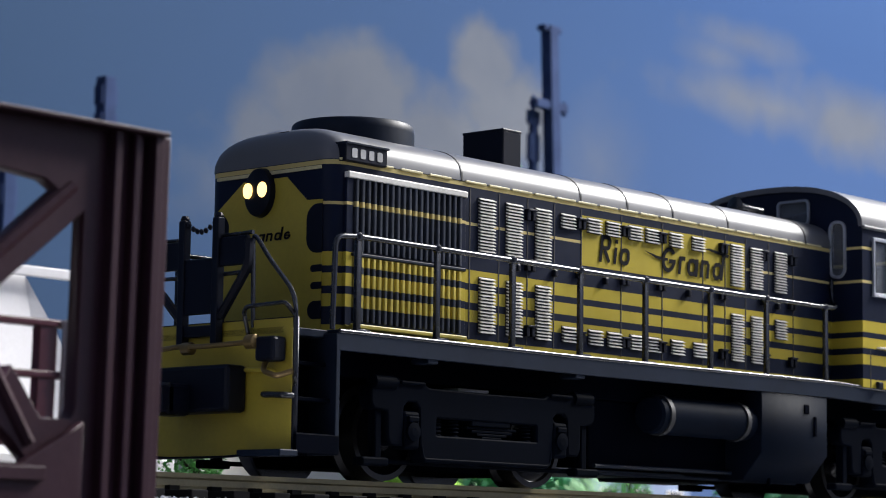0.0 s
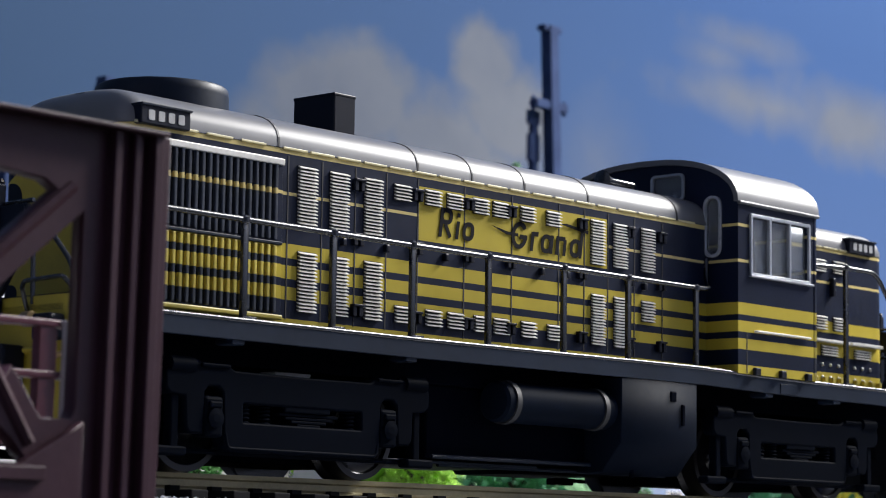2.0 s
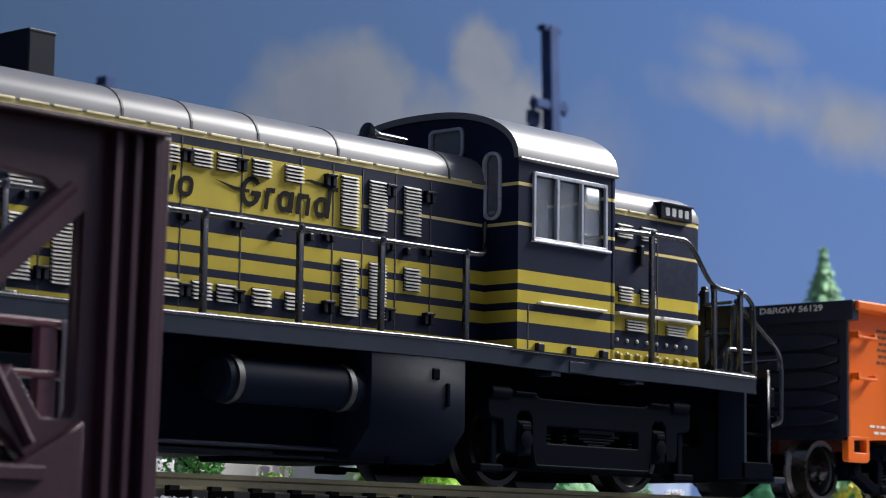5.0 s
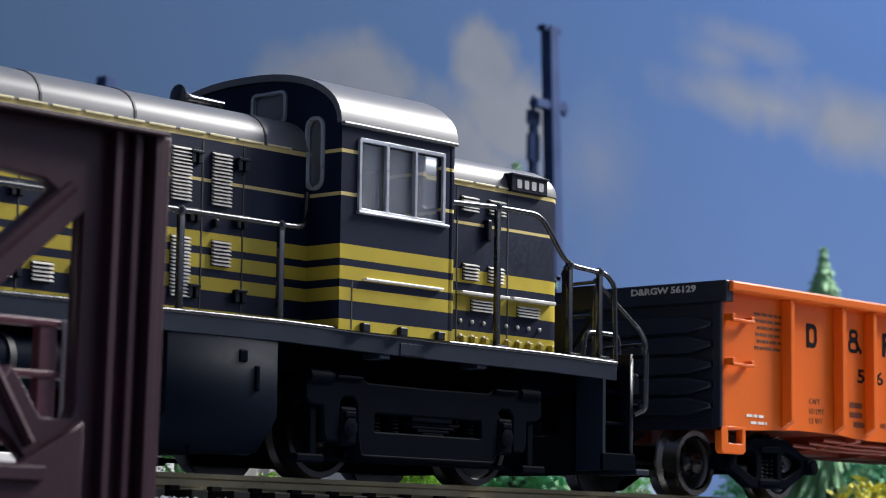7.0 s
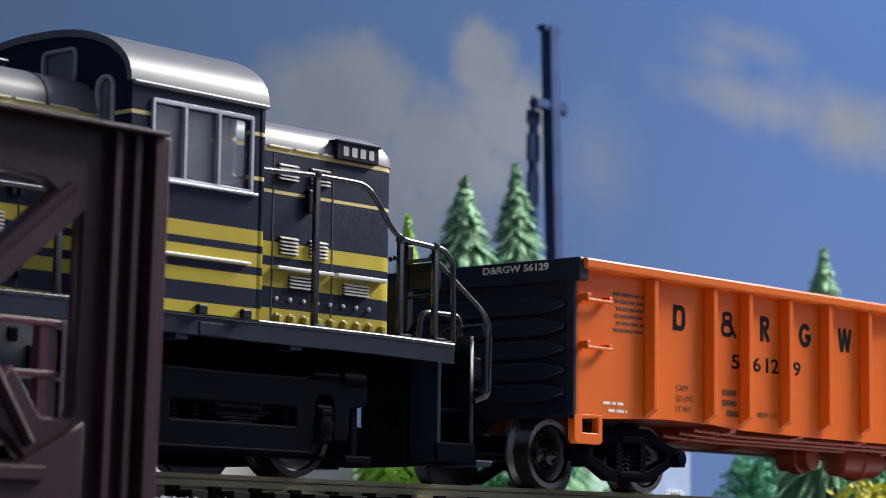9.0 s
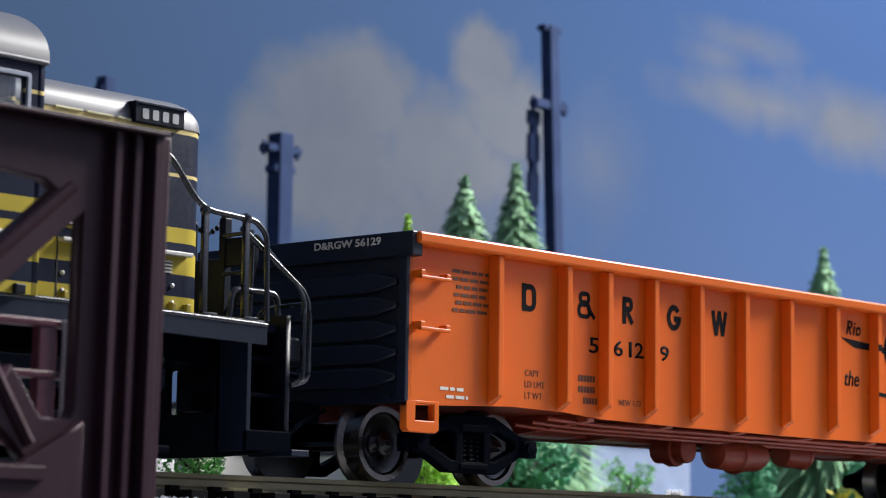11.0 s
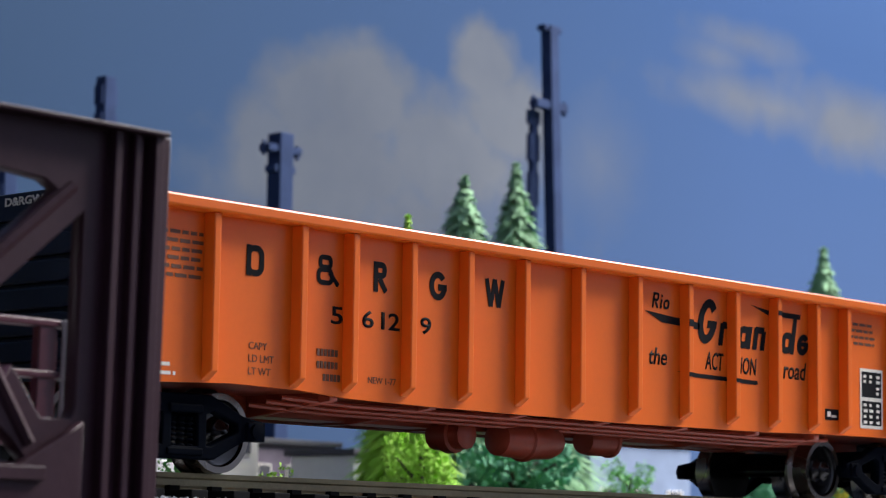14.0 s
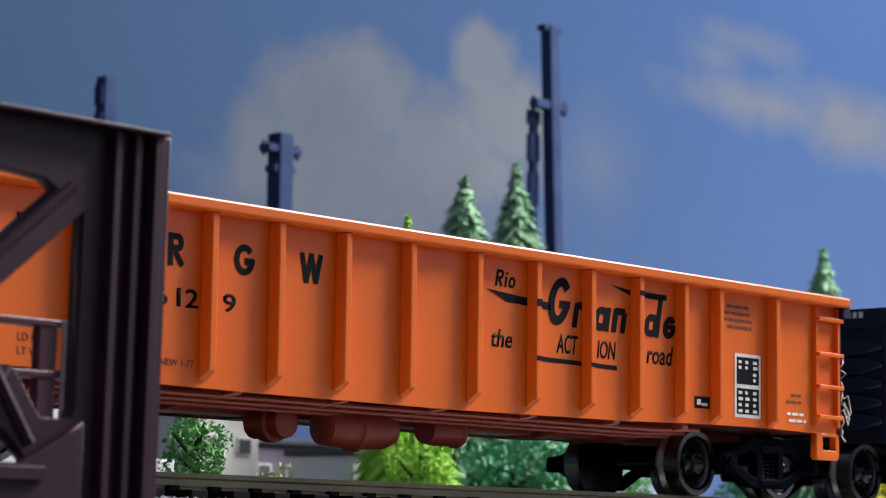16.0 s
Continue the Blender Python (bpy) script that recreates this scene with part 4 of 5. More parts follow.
def cab(L):
    x0, x1, h = 332.5, 353.4, 17.6

    def arch(hh, zs, top, n=24):
        return [(-hh * (abs(math.cos(a)) ** 0.86) * (1 if math.cos(a) > 0 else -1), zs + (top - zs) * abs(math.sin(a)) ** 0.92) for a in [math.pi * i / n for i in range(n + 1)]]
    out = [(-h, 18.0)] + arch(h, 43.7, 50.5) + [(h, 18.0)]
    wins = [rounded(-7.7, -1.7, 44.6, 48.6, 0.8), rounded(-14.5, -11.6, 35.6, 44.6, 1.4), rounded(11.6, 14.5, 35.6, 44.6, 1.4)]
    c = part("cab", plate(out, wins, 0.9, "yz", x0 + 0.45), "cab", L, "black cab with yellow bands and silver window frames", LO)
    part("rear_wall", plate(out, [rounded(-16, -12.5, 35.4, 44, 0.8), rounded(12.5, 16, 35.4, 44, 0.8)], 0.9, "yz", x1 - 0.45), "cab", c, "", LO)
    for s in (-1, 1):
        part("side_wall", plate([(x0 + 0.91, 18.0), (x1 - 0.91, 18.0), (x1 - 0.91, 43.75), (x0 + 0.91, 43.75)], [rounded(335.9, 350.8, 33.3, 41.5, 0.2)], 0.9, "xz", s * (h - 0.45)), "cab", c, "", LO)
        part("corner_strip", one_box(x0 - 0.01, x0 + 0.92, s * (h - 0.92), s * (h + 0.005), 18.0, 43.7, 0.0), "cab", c, "", LO)
        # three light side window
        y = s * (h + 0.08)
        f = part("window_frame", plate(rounded(335.4, 351.3, 32.8, 42.0, 0.3), [rounded(335.75, 340.3, 33.15, 41.6, 0.2), rounded(340.7, 345.6, 33.15, 41.6, 0.2), rounded(345.95, 350.9, 33.15, 41.6, 0.2)], 0.5, "xz", y, 0.05), "chrome", c, "bright silver window frame", LO)
        part("pane", one_box(335.8, 351.0, s * (h - 0.5), s * (h - 0.3), 33.2, 41.7), "glass", f, "", LO)
        part("window_sill", one_box(335.2, 352.0, s * (h - 0.1), s * (h + 0.6), 32.5, 32.85, 0.08), "chrome", f, "", LO)
    for y0, y1, z0, z1, r in ((-7.7, -1.7, 44.6, 48.6, 0.8), (-14.5, -11.6, 35.6, 44.6, 1.4), (11.6, 14.5, 35.6, 44.6, 1.4)):
        f = part("window_frame", plate(rounded(y0 - 0.1, y1 + 0.1, z0 - 0.1, z1 + 0.1, r), [rounded(y0 + 0.2, y1 - 0.2, z0 + 0.2, z1 - 0.2, r * 0.8)], 0.5, "yz", x0 - 0.1, 0.05), "chrome", c, "", LO)
        part("pane", one_box(x0 + 0.2, x0 + 0.4, y0, y1, z0, z1), "glass", f, "", LO)
    # arched roof with an eave
    a, b = arch(h + 0.3, 43.6, 51.2), arch(h - 0.5, 43.6, 50.3)
    part("cab_roof", plate(a + b[::-1], (), x1 - x0 + 0.8, "yz", (x0 + x1) / 2), "roof", c, "grey-black arched roof", LO, 30)
    for s in (-1, 1):
        part("eave_strip", one_box(x0 - 0.2, x1 + 0.3, s * (h - 0.1), s * (h + 0.55), 43.2, 43.75, 0.22), "roof", c, "", LO)
        part("arm_rest", one_box(336.6, 351.0, s * h, s * (h + 0.7), 24.3, 24.6, 0.1), "louvre", c, "metal rail with lamplight in its pale colour", LO)
        for x in (336.8, 343.6, 350.6):
            part("foot_latch", one_box(x - 0.7, x + 0.7, s * h, s * (h + 0.7), 17.9, 19.0, 0.15), "black", c, "", LO)
        part("hatch_seam", one_box(334.6, 334.8, s * (h - 0.05), s * (h + 0.05), 18.1, 24.2), "slot", c, "", LO)
    part("cab_floor", one_box(x0 + 1, x1 - 1, -h + 1, h - 1, 26, 27), "frame", c, "", LO)
    b = box(bmesh.new(), 342, 346, -11, -7, 27, 34, 0.6)
    box(b, 345.5, 347, -11, -7, 33, 40, 0.6)
    part("cab_seat", b, "sill", c, "", LO)
    part("control_stand", one_box(336, 340, -6, -1, 27, 38, 0.5), "sill", c, "", LO)


# ---- the gondola cars ----
GX = 503.0


def freight_truck(parent, org, xc):
    base = part("truck", one_box(xc - 2.2, xc + 2.2, -15.4, 15.4, 4.8, 8.2, 0.3), "truck", parent, "black freight truck", org)
    for s in (-1, 1):
        y = s * 15.6
        out = [(xc - 12.6, 3.9), (xc - 12.6, 5.8), (xc - 9.2, 6.4), (xc - 4.2, 8.6), (xc + 4.2, 8.6), (xc + 9.2, 6.4), (xc + 12.6, 5.8), (xc + 12.6, 3.9), (xc + 9.5, 3.9), (xc + 4.6, 1.5), (xc - 4.6, 1.5), (xc - 9.5, 3.9)]
        holes = [[(xc - 8.6, 4.6), (xc - 4.2, 2.7), (xc - 3.2, 2.7), (xc - 3.2, 6.6), (xc - 4.6, 7.2), (xc - 8.6, 5.8)], [(xc + 8.6, 4.6), (xc + 4.2, 2.7), (xc + 3.2, 2.7), (xc + 3.2, 6.6), (xc + 4.6, 7.2), (xc + 8.6, 5.8)],
                 rounded(xc - 2.2, xc + 2.2, 2.6, 7.0, 0.3)]
        part("sideframe", plate(out, holes, 1.4, "xz", y, 0.2), "truck", base, "", org)
        for dx in (-1.3, 0, 1.3):
            b = bmesh.new()
            for k in range(6):
                lathe(b, [(-0.2, 0.45), (0, 0.62), (0.2, 0.45)], (xc + dx, y, 2.9 + 0.62 * k), "z", 10)
            part("spring", b, "truck", base, "", org, 40)
        part("spring_cap", one_box(xc - 2.6, xc + 2.6, y - 1.2, y + 1.2, 6.6, 7.6, 0.2), "truck", base, "", org)
        part("spring_seat", one_box(xc - 2.8, xc + 2.8, y - 1.1, y + 1.1, 1.7, 2.6, 0.2), "truck", base, "", org)
        for dx in (-10.83, 10.83):
            b = box(bmesh.new(), xc + dx - 1.3, xc + dx + 1.3, y - 1.4, y + 1.2, 3.7, 6.0, 0.4)
            lathe(b, [(-1.9, 0.3), (-1.8, 1.0), (1.8, 1.0), (1.9, 0.3)], (xc + dx, y, 4.8), "y", 14)
            part("journal_box", b, "truck", base, "", org, 40)
    for dx in (-10.83, 10.83):
        WHEELS.append((wheelset(base, org, xc + dx, 4.83), org, xc + dx, 4.83))


def gondola(name, label, xc, skin, under, lettered):
    o = (xc, 0, 0)
    G = thing(name, label, "freight car", (xc, 0, 0), "cars behind the locomotive")
    d = xc - GX

    def x_(v):
        return v + d
    e0, e1, h = x_(411.6), x_(594.6), 18.3
    # sides: deeper in the middle, with tapered ends
    for s in (-1, 1):
        out = [(e0, 9.3), (x_(418), 9.6), (x_(432), 10.2), (x_(443), 10.05), (x_(452), 9.5), (x_(470), 9.3), (x_(505), 9.2), (x_(541), 9.55), (x_(556), 9.95), (x_(574), 10.2), (e1, 9.9), (e1, 30.0), (e0, 30.0)]
        side = part("side", plate(out, (), 0.9, "xz", s * (h - 0.45)), skin, G, "", o)
        part("top_chord", one_box(e0 - 0.2, e1 + 0.2, s * (h - 1.0), s * (h + 2.2), 29.6, 31.1, 0.3), skin, G, "", o)
        for x in (427.8, 442.0, 450.9, 461.4, 472.2, 483.5, 495.2, 507.9, 519.8, 531.4, 542.2, 552.7, 561.3, 575.7):
            b = bmesh.new()
            rw, z0, z1 = 0.68, 10.2, 29.6
            v = [b.verts.new(p) for p in ((x_(x) - rw, s * h, z0), (x_(x) + rw, s * h, z0), (x_(x) + rw, s * h, z1), (x_(x) - rw, s * h, z1),
                                          (x_(x) - rw * 0.8, s * (h + 1.7), z0 + 1.1), (x_(x) + rw * 0.8, s * (h + 1.7), z0 + 1.1), (x_(x) + rw * 0.8, s * (h + 1.7), z1), (x_(x) - rw * 0.8, s * (h + 1.7), z1))]
            for q in ((4, 5, 6, 7), (0, 1, 5, 4), (1, 2, 6, 5), (0, 4, 7, 3), (0, 3, 2, 1), (3, 7, 6, 2)):
                b.faces.new([v[k] for k in q])
            bmesh.ops.recalc_face_normals(b, faces=b.faces[:])
            bmesh.ops.bevel(b, geom=b.edges[:], offset=0.16, segments=2, affect="EDGES", profile=0.5)
            part("side_post", b, skin, side, "", o)
        # stirrups and grab irons
        for x0, x1 in ((411.7, 417.6), (588.4, 594.4)):
            b = plate([(x_(x0), 9.9), (x_(x0), 6.5), (x_(x0) + 0.5, 6.1), (x_(x1) - 0.5, 6.1), (x_(x1), 6.5), (x_(x1), 9.9)], [rounded(x_(x0) + 1.5, x_(x1) - 0.7, 7.4, 9.7, 0.1)], 1.0, "xz", s * (h - 0.5), 0.1)
            part("stirrup_step", b, skin, G, "", o)
        for z in (25.4, 18.9):
            b = box(bmesh.new(), x_(412.6), x_(418.2), s * (h + 0.9), s * (h + 1.5), z - 0.15, z + 0.3, 0.1)
            box(b, x_(412.6), x_(413.4), s * h, s * (h + 1.4), z, z + 1.0, 0.1)
            box(b, x_(417.4), x_(418.2), s * h, s * (h + 1.4), z, z + 0.8, 0.1)
            part("grab_iron", b, skin, side, "", o)
        b = bmesh.new()
        for x in (587.6, 593.6):
            box(b, x_(x) - 0.25, x_(x) + 0.35, s * h, s * (h + 0.7), 11.0, 29.4, 0.08)
        for z in (12.4, 17.0, 22.0, 27.4):
            box(b, x_(587.4), x_(594.2), s * (h + 0.4), s * (h + 1.3), z - 0.2, z + 0.4, 0.1)
        part("ladder", b, skin, side, "", o)
    # ends with pressed ribs
    for x0, sgn in ((e0, -1), (e1, 1)):
        end = part("end", one_box(x0, x0 - sgn * 0.9, -h, h, 9.6, 30.0), "car_black", G, "black pressed car end", o)
        for k, z in enumerate((13.2, 16.2, 19.2, 22.2, 25.2)):
            b = plate([(-16.6, z - 0.4), (-12.6, z - 1.3), (12.6, z - 1.3), (16.6, z - 0.4), (16.6, z - 0.1), (12.6, z + 0.7), (-12.6, z + 0.7), (-16.6, z - 0.1)], (), 0.4, "yz", x0 + sgn * 0.35, 0.3)
            part("end_rib", b, "car_black", end, "", o)
        part("end_sill", one_box(x0 + sgn * 1.0, x0 - sgn * 1.0, -h - 1.6, h + 1.6, 28.0, 31.15, 0.2), "car_black", G, "", o)
        part("corner_post", one_box(x0 + sgn * 0.5, x0 - sgn * 0.2, -h - 0.2, -h + 1.2, 9.8, 28.4, 0.15), "car_black", G, "", o)
        b = box(bmesh.new(), x0 - sgn * 2, x0 + sgn * 6.5, -1.3, 1.3, 7.6, 10.2, 0.3)
        box(b, x0 + sgn * 5.5, x0 + sgn * 8.6, -1.4, 2.2, 7.2, 10.8, 0.4)
        part("coupler", b, "black", G, "", o)
        b = tube(bmesh.new(), [(x0 + sgn * 0.8, -16.5, 10.6), (x0 + sgn * 0.8, -12.5, 10.6)], 0.25)
        tube(b, bend([(x0, -4, 9), (x0 + sgn * 5, -4.5, 7), (x0 + sgn * 7, -3, 4.6)]), 0.35)
        part("uncoupling_rod", b, "black", G, "", o)
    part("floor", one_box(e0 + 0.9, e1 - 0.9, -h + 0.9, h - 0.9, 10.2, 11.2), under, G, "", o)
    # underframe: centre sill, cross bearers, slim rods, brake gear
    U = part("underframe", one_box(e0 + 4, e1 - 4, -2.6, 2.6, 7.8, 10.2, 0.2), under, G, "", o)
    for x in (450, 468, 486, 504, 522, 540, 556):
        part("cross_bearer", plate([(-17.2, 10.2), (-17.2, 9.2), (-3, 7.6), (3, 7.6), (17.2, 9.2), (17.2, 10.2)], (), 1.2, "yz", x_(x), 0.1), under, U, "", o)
    for y, z in ((-15.2, 8.9), (-12.5, 8.5), (-9.5, 8.2), (9.5, 8.2), (12.5, 8.5), (15.2, 8.9)):
        part("truss_rod", tube(bmesh.new(), [(x_(443), y, z + 0.4), (x_(455), y, z), (x_(551), y, z), (x_(562), y, z + 0.4)], 0.32), under, U, "", o)
    bm = lathe(bmesh.new(), [(-3.2, 1.6), (-3.0, 2.0), (-1.2, 2.0), (-1.0, 2.5), (0.6, 2.5), (0.8, 2.0), (2.8, 2.0), (3.2, 1.2)], (x_(485.2), -5, 6.9), "y", 12)
    part("brake_valve", bm, under, U, "", o, 40)
    bm = lathe(bmesh.new(), [(-6.6, 1.5), (-6.3, 2.3), (-1.4, 2.6), (-1.2, 2.95), (-0.4, 2.95), (-0.2, 2.6), (4.6, 2.4), (6.2, 1.8), (6.6, 1.0)], (x_(497.8), -8, 6.6), "x", 24)
    part("air_reservoir", bm, under, U, "", o, 40)
    bm = lathe(bmesh.new(), [(-3.4, 1.0), (-3.3, 1.9), (-1.8, 2.1), (2.2, 2.1), (2.4, 2.3), (3.0, 2.3), (3.4, 1.6)], (x_(517.3), -5, 7.4), "x", 18)
    part("brake_cylinder", bm, under, U, "", o, 40)
    freight_truck(G, o, x_(426.6))
    freight_truck(G, o, x_(578.6))
    if lettered:
        lettering(G, o, x_)
        pts = [(x_(595.2) + 0.5 * math.sin(k * 1.9), -18.6 + 0.4 * math.sin(k * 2.7), 22.5 - 0.75 * k) for k in range(19)]
        b = tube(bmesh.new(), pts, 0.12, 5)
        for k in range(5):
            tube(b, [(x_(595.4), -18.7, 15.6 - 0.5 * k), (x_(596.2 + 0.5 * math.sin(k * 2.1)), -19.0, 15.2 - 0.9 * k + math.cos(k * 3.0)), (x_(597.4 - 0.3 * k), -18.8, 13.5 - 0.4 * k)], 0.11, 5)
        part("loose_thread", b, "white_ink", G, "tangled white loose thread", o)
    # reporting line on the top of the end
    if lettered:
        b = words("D&RGW 56129", 1.05, 0, 11.9, 0.04, 0.03)
        for v in b.verts:
            v.co = (e0 - 1.06 + v.co.y, -2.6 - v.co.x, 29.65 + v.co.z)
    else:
        b = bmesh.new()
        for i in range(10):
            yy = -2.6 - i * 1.15
            box(b, e0 - 1.1, e0 - 0.95, yy, yy - 0.75, 29.65, 30.65)
    part("end_mark", b, "white_ink", G, "", o)
    return G


def lettering(G, o, x_):
    """Printed marks on the near side. The road's own mark is drawn as plain shapes."""
    y = -18.36

    def put(name, b, ink, x, z):
        ob = part(name, moved(b, x_(x), y, z), ink, G, "", o)
        if "bars" in name or "figure" in name or name in ("service_mark", "notice"):
            tagged(ob, kind="stuff")
    put("side_mark", slanted(0, 0, 0, glyphs("D", 1.02, 0, 0.72), 0), "ink", 433.9, 23.0)
    put("side_mark", slanted(0, 0, 0, [("o", 0.3, 2.7, 1.9, 3.7, 0.6), ("o", 0, 2.9, 0, 2.2, 0.6), stroke(2.2, 1.6, 3.7, 0.1, 0.6)], 0), "ink", 445.6, 23.0)
    put("side_mark", slanted(0, 0, 0, glyphs("R", 1.05, 0, 0.72), 0), "ink", 455.6, 23.0)
    put("side_mark", slanted(0, 0, 0, glyphs("G", 1.12, 0, 0.72), 0), "ink", 465.9, 22.9)
    put("side_mark", slanted(0, 0, 0, glyphs("W", 1.0, 0, 0.72), 0), "ink", 477.0, 23.0)
    for c, x in (("5", 448.2), ("6", 453.7), ("1", 457.1), ("2", 458.4), ("9", 464.3)):
        put("car_number", words(c, 2.15, 0, 0.6 if c == "1" else 2.05, 0.04, 0.012), "ink", x, 18.4)
    for i, w in enumerate(("CAPY", "LD LMT", "LT WT")):
        put("capacity_text", words(w, 0.85), "brown_ink", 434.6, 14.4 - 1.5 * i)
    for i, (x, w) in enumerate(((445.9, "200000"), (445.9, "203300"), (447.0, "60700"))):
        b = bmesh.new()
        for k in range(len(w)):
            box(b, k * 0.62, k * 0.62 + 0.45, -0.02, 0.03, 0, 0.85)
        put("capacity_figure", b, "brown_ink", x, 14.4 - 1.5 * i)
    put("built_text", words("NEW 1-77", 0.8), "brown_ink", 454.9, 11.6)
    # small notices that cannot be read
    rnd = random.Random(7)
    for x0, x1, z0, n, ink in ((419.4, 427.0, 27.2, 6, "brown_ink"), (563.6, 571.0, 27.8, 4, "brown_ink"), (417.5, 423.2, 12.0, 2, "white_ink"), (580.0, 584.6, 15.6, 2, "brown_ink"), (580.2, 585.4, 12.8, 2, "white_ink")):
        b = bmesh.new()
        for i in range(n):
            a = x0 + rnd.uniform(0, 1.6)
            while a < x1 - rnd.uniform(0, 1.2):
                w = rnd.uniform(0.9, 2.0)
                box(b, a, min(x1, a + w), -0.02, 0.03, -1.0 * i - 0.42, -1.0 * i)
                a += w + 0.35
        put("notice", moved(b, 0, 0, 0), ink, 0, z0)
    # the road's slanted mark
    g = slanted(0, 0, 0, glyphs("Rio", 0.62), 0.2)
    put("road_mark", g, "ink", 512.6, 25.8)
    g = slanted(0, 0, 0, [("b", [(0, 0.5), (4.0, -0.9), (13, -1.3), (13, -0.3), (6, 0.1)])], 0)
    put("road_mark", g, "ink", 511.0, 24.8)
    g = slanted(0, 0, 0, [("c", 0, 4.6, 0, 6.6, 1.3), stroke(2.4, 2.9, 4.6, 2.9, 1.1)] + glyphs("r", 1.45, 5.6, 0.7), 0.2)
    put("road_mark", g, "ink", 523.0, 21.6)
    g = slanted(0, 0, 0, glyphs("an", 1.45, 0, 0.7), 0.2)
    put("road_mark", g, "ink", 533.2, 21.6)
    g = slanted(0, 0, 0, glyphs("de", 1.42, 0, 0.7), 0.2)
    put("road_mark", g, "ink", 544.6, 21.6)
    put("road_mark", slanted(0, 0, 0, [("b", [(0, 0), (4, -0.4), (13, -0.4), (13, -1.2), (4.6, -1.2)])], 0), "ink", 537.0, 28.2)
    put("slogan_text", words("the", 2.4, 0.2, 4.2, 0.04, 0.012), "ink", 512.0, 17.8)
    put("slogan_text", words("ACT", 2.6, 0.2, 4.6, 0.04, 0.012), "ink", 525.4, 17.9)
    put("slogan_text", words("ION", 2.5, 0.2, 4.2, 0.04, 0.012), "ink", 534.2, 17.8)
    put("slogan_text", words("road", 2.7, 0.2, 6.2, 0.04, 0.012), "ink", 545.4, 17.8)
    put("slogan_underline", slanted(0, 0, 0, [("b", [(0, 0.3), (3, -0.3), (20, -0.5), (20, 0.1), (3, 0.3)])], 0), "ink", 518.6, 16.9)
    for x, z0, z1 in ((519.8, 16.45, 17.05), (531.4, 16.35, 16.9), (519.8, 23.6, 24.6), (542.2, 27.0, 27.7)):
        part("post_print", one_box(x_(x) - 0.5, x_(x) + 0.5, y - 1.71, y - 1.63, z0, z1), "ink", G, "", o)
    # service board
    put("service_board", one_box(0, 6.6, -0.02, 0.05, 0, 9.4), "white_ink", 566.7, 11.4)
    for z0, z1 in ((0.5, 4.3), (4.9, 8.9)):
        put("service_panel", one_box(0.5, 6.1, -0.06, 0.0, z0, z1), "ink", 566.7, 11.4)
    b = bmesh.new()
    for z in (8.2, 7.4, 6.4, 5.6, 3.7, 2.8, 1.9, 1.0):
        for x in (0.9, 2.6, 4.6):
            if z > 4.5 and z < 7 and x < 4:
                continue
            box(b, x, x + rnd.uniform(0.6, 1.1), -0.09, -0.05, z - 0.25, z + 0.2)
    put("service_mark", b, "white_ink", 566.7, 11.4)
    put("small_plate", one_box(0, 3.6, -0.04, 0.04, 0, 1.7), "ink", 556.8, 12.2)
    put("small_plate_bars", box(box(bmesh.new(), 0.5, 1.4, -0.07, -0.03, 0.5, 1.3), 1.6, 3.0, -0.07, -0.03, 0.4, 0.8), "white_ink", 556.8, 12.2)


# ---- scenery behind the track ----


def leaves(bm, centre, rx, ry, rz, n, size, rnd, mi=0):
    """Many small tilted clumps in an uneven shell."""
    for _ in range(n):
        d = Vector((rnd.gauss(0, 1), rnd.gauss(0, 1), rnd.gauss(0, 1))).normalized() * rnd.uniform(0.55, 1.05)
        p = Vector(centre) + Vector((d.x * rx, d.y * ry, d.z * rz))
        r = size * rnd.uniform(0.6, 1.4)
        vs = [bm.verts.new(p + Vector((rnd.uniform(-1, 1), rnd.uniform(-1, 1), rnd.uniform(-1, 1))) * r) for _ in range(4)]
        for q in ((0, 1, 2), (0, 2, 3), (0, 3, 1), (1, 3, 2)):
            bm.faces.new([vs[k] for k in q]).material_index = mi


def leafy_tree(x, y, h, w, leaf, seed, label):
    rnd = random.Random(seed)
    t = thing("tree", label, "tree", (x, y, -9))
    o = (x, y, -9)
    b = tube(bmesh.new(), [(x, y, -9), (x + 0.4, y, -9 + h * 0.4), (x, y, -9 + h * 0.85)], [w * 0.07, w * 0.05, w * 0.02])
    for k in range(6):
        a = k * 1.1 + seed
        z = -9 + h * (0.3 + 0.08 * k)
        tube(b, [(x, y, z), (x + w * 0.32 * math.cos(a), y + w * 0.32 * math.sin(a), z + h * 0.2)], [w * 0.03, w * 0.012], 5)
    part("trunk", b, "bark", t, "", o)
    b = bmesh.new()
    for k in range(11):
        a = k * 2.4 + seed
        rr = w * 0.34 * (0.35 + 0.65 * rnd.random())
        zz = -9 + h * (0.35 + 0.055 * k)
        leaves(b, (x + rr * math.cos(a), y + rr * math.sin(a), zz), w * 0.2, w * 0.2, h * 0.13, 130, w * 0.035, rnd)
    part("crown", b, leaf, t, "", o)


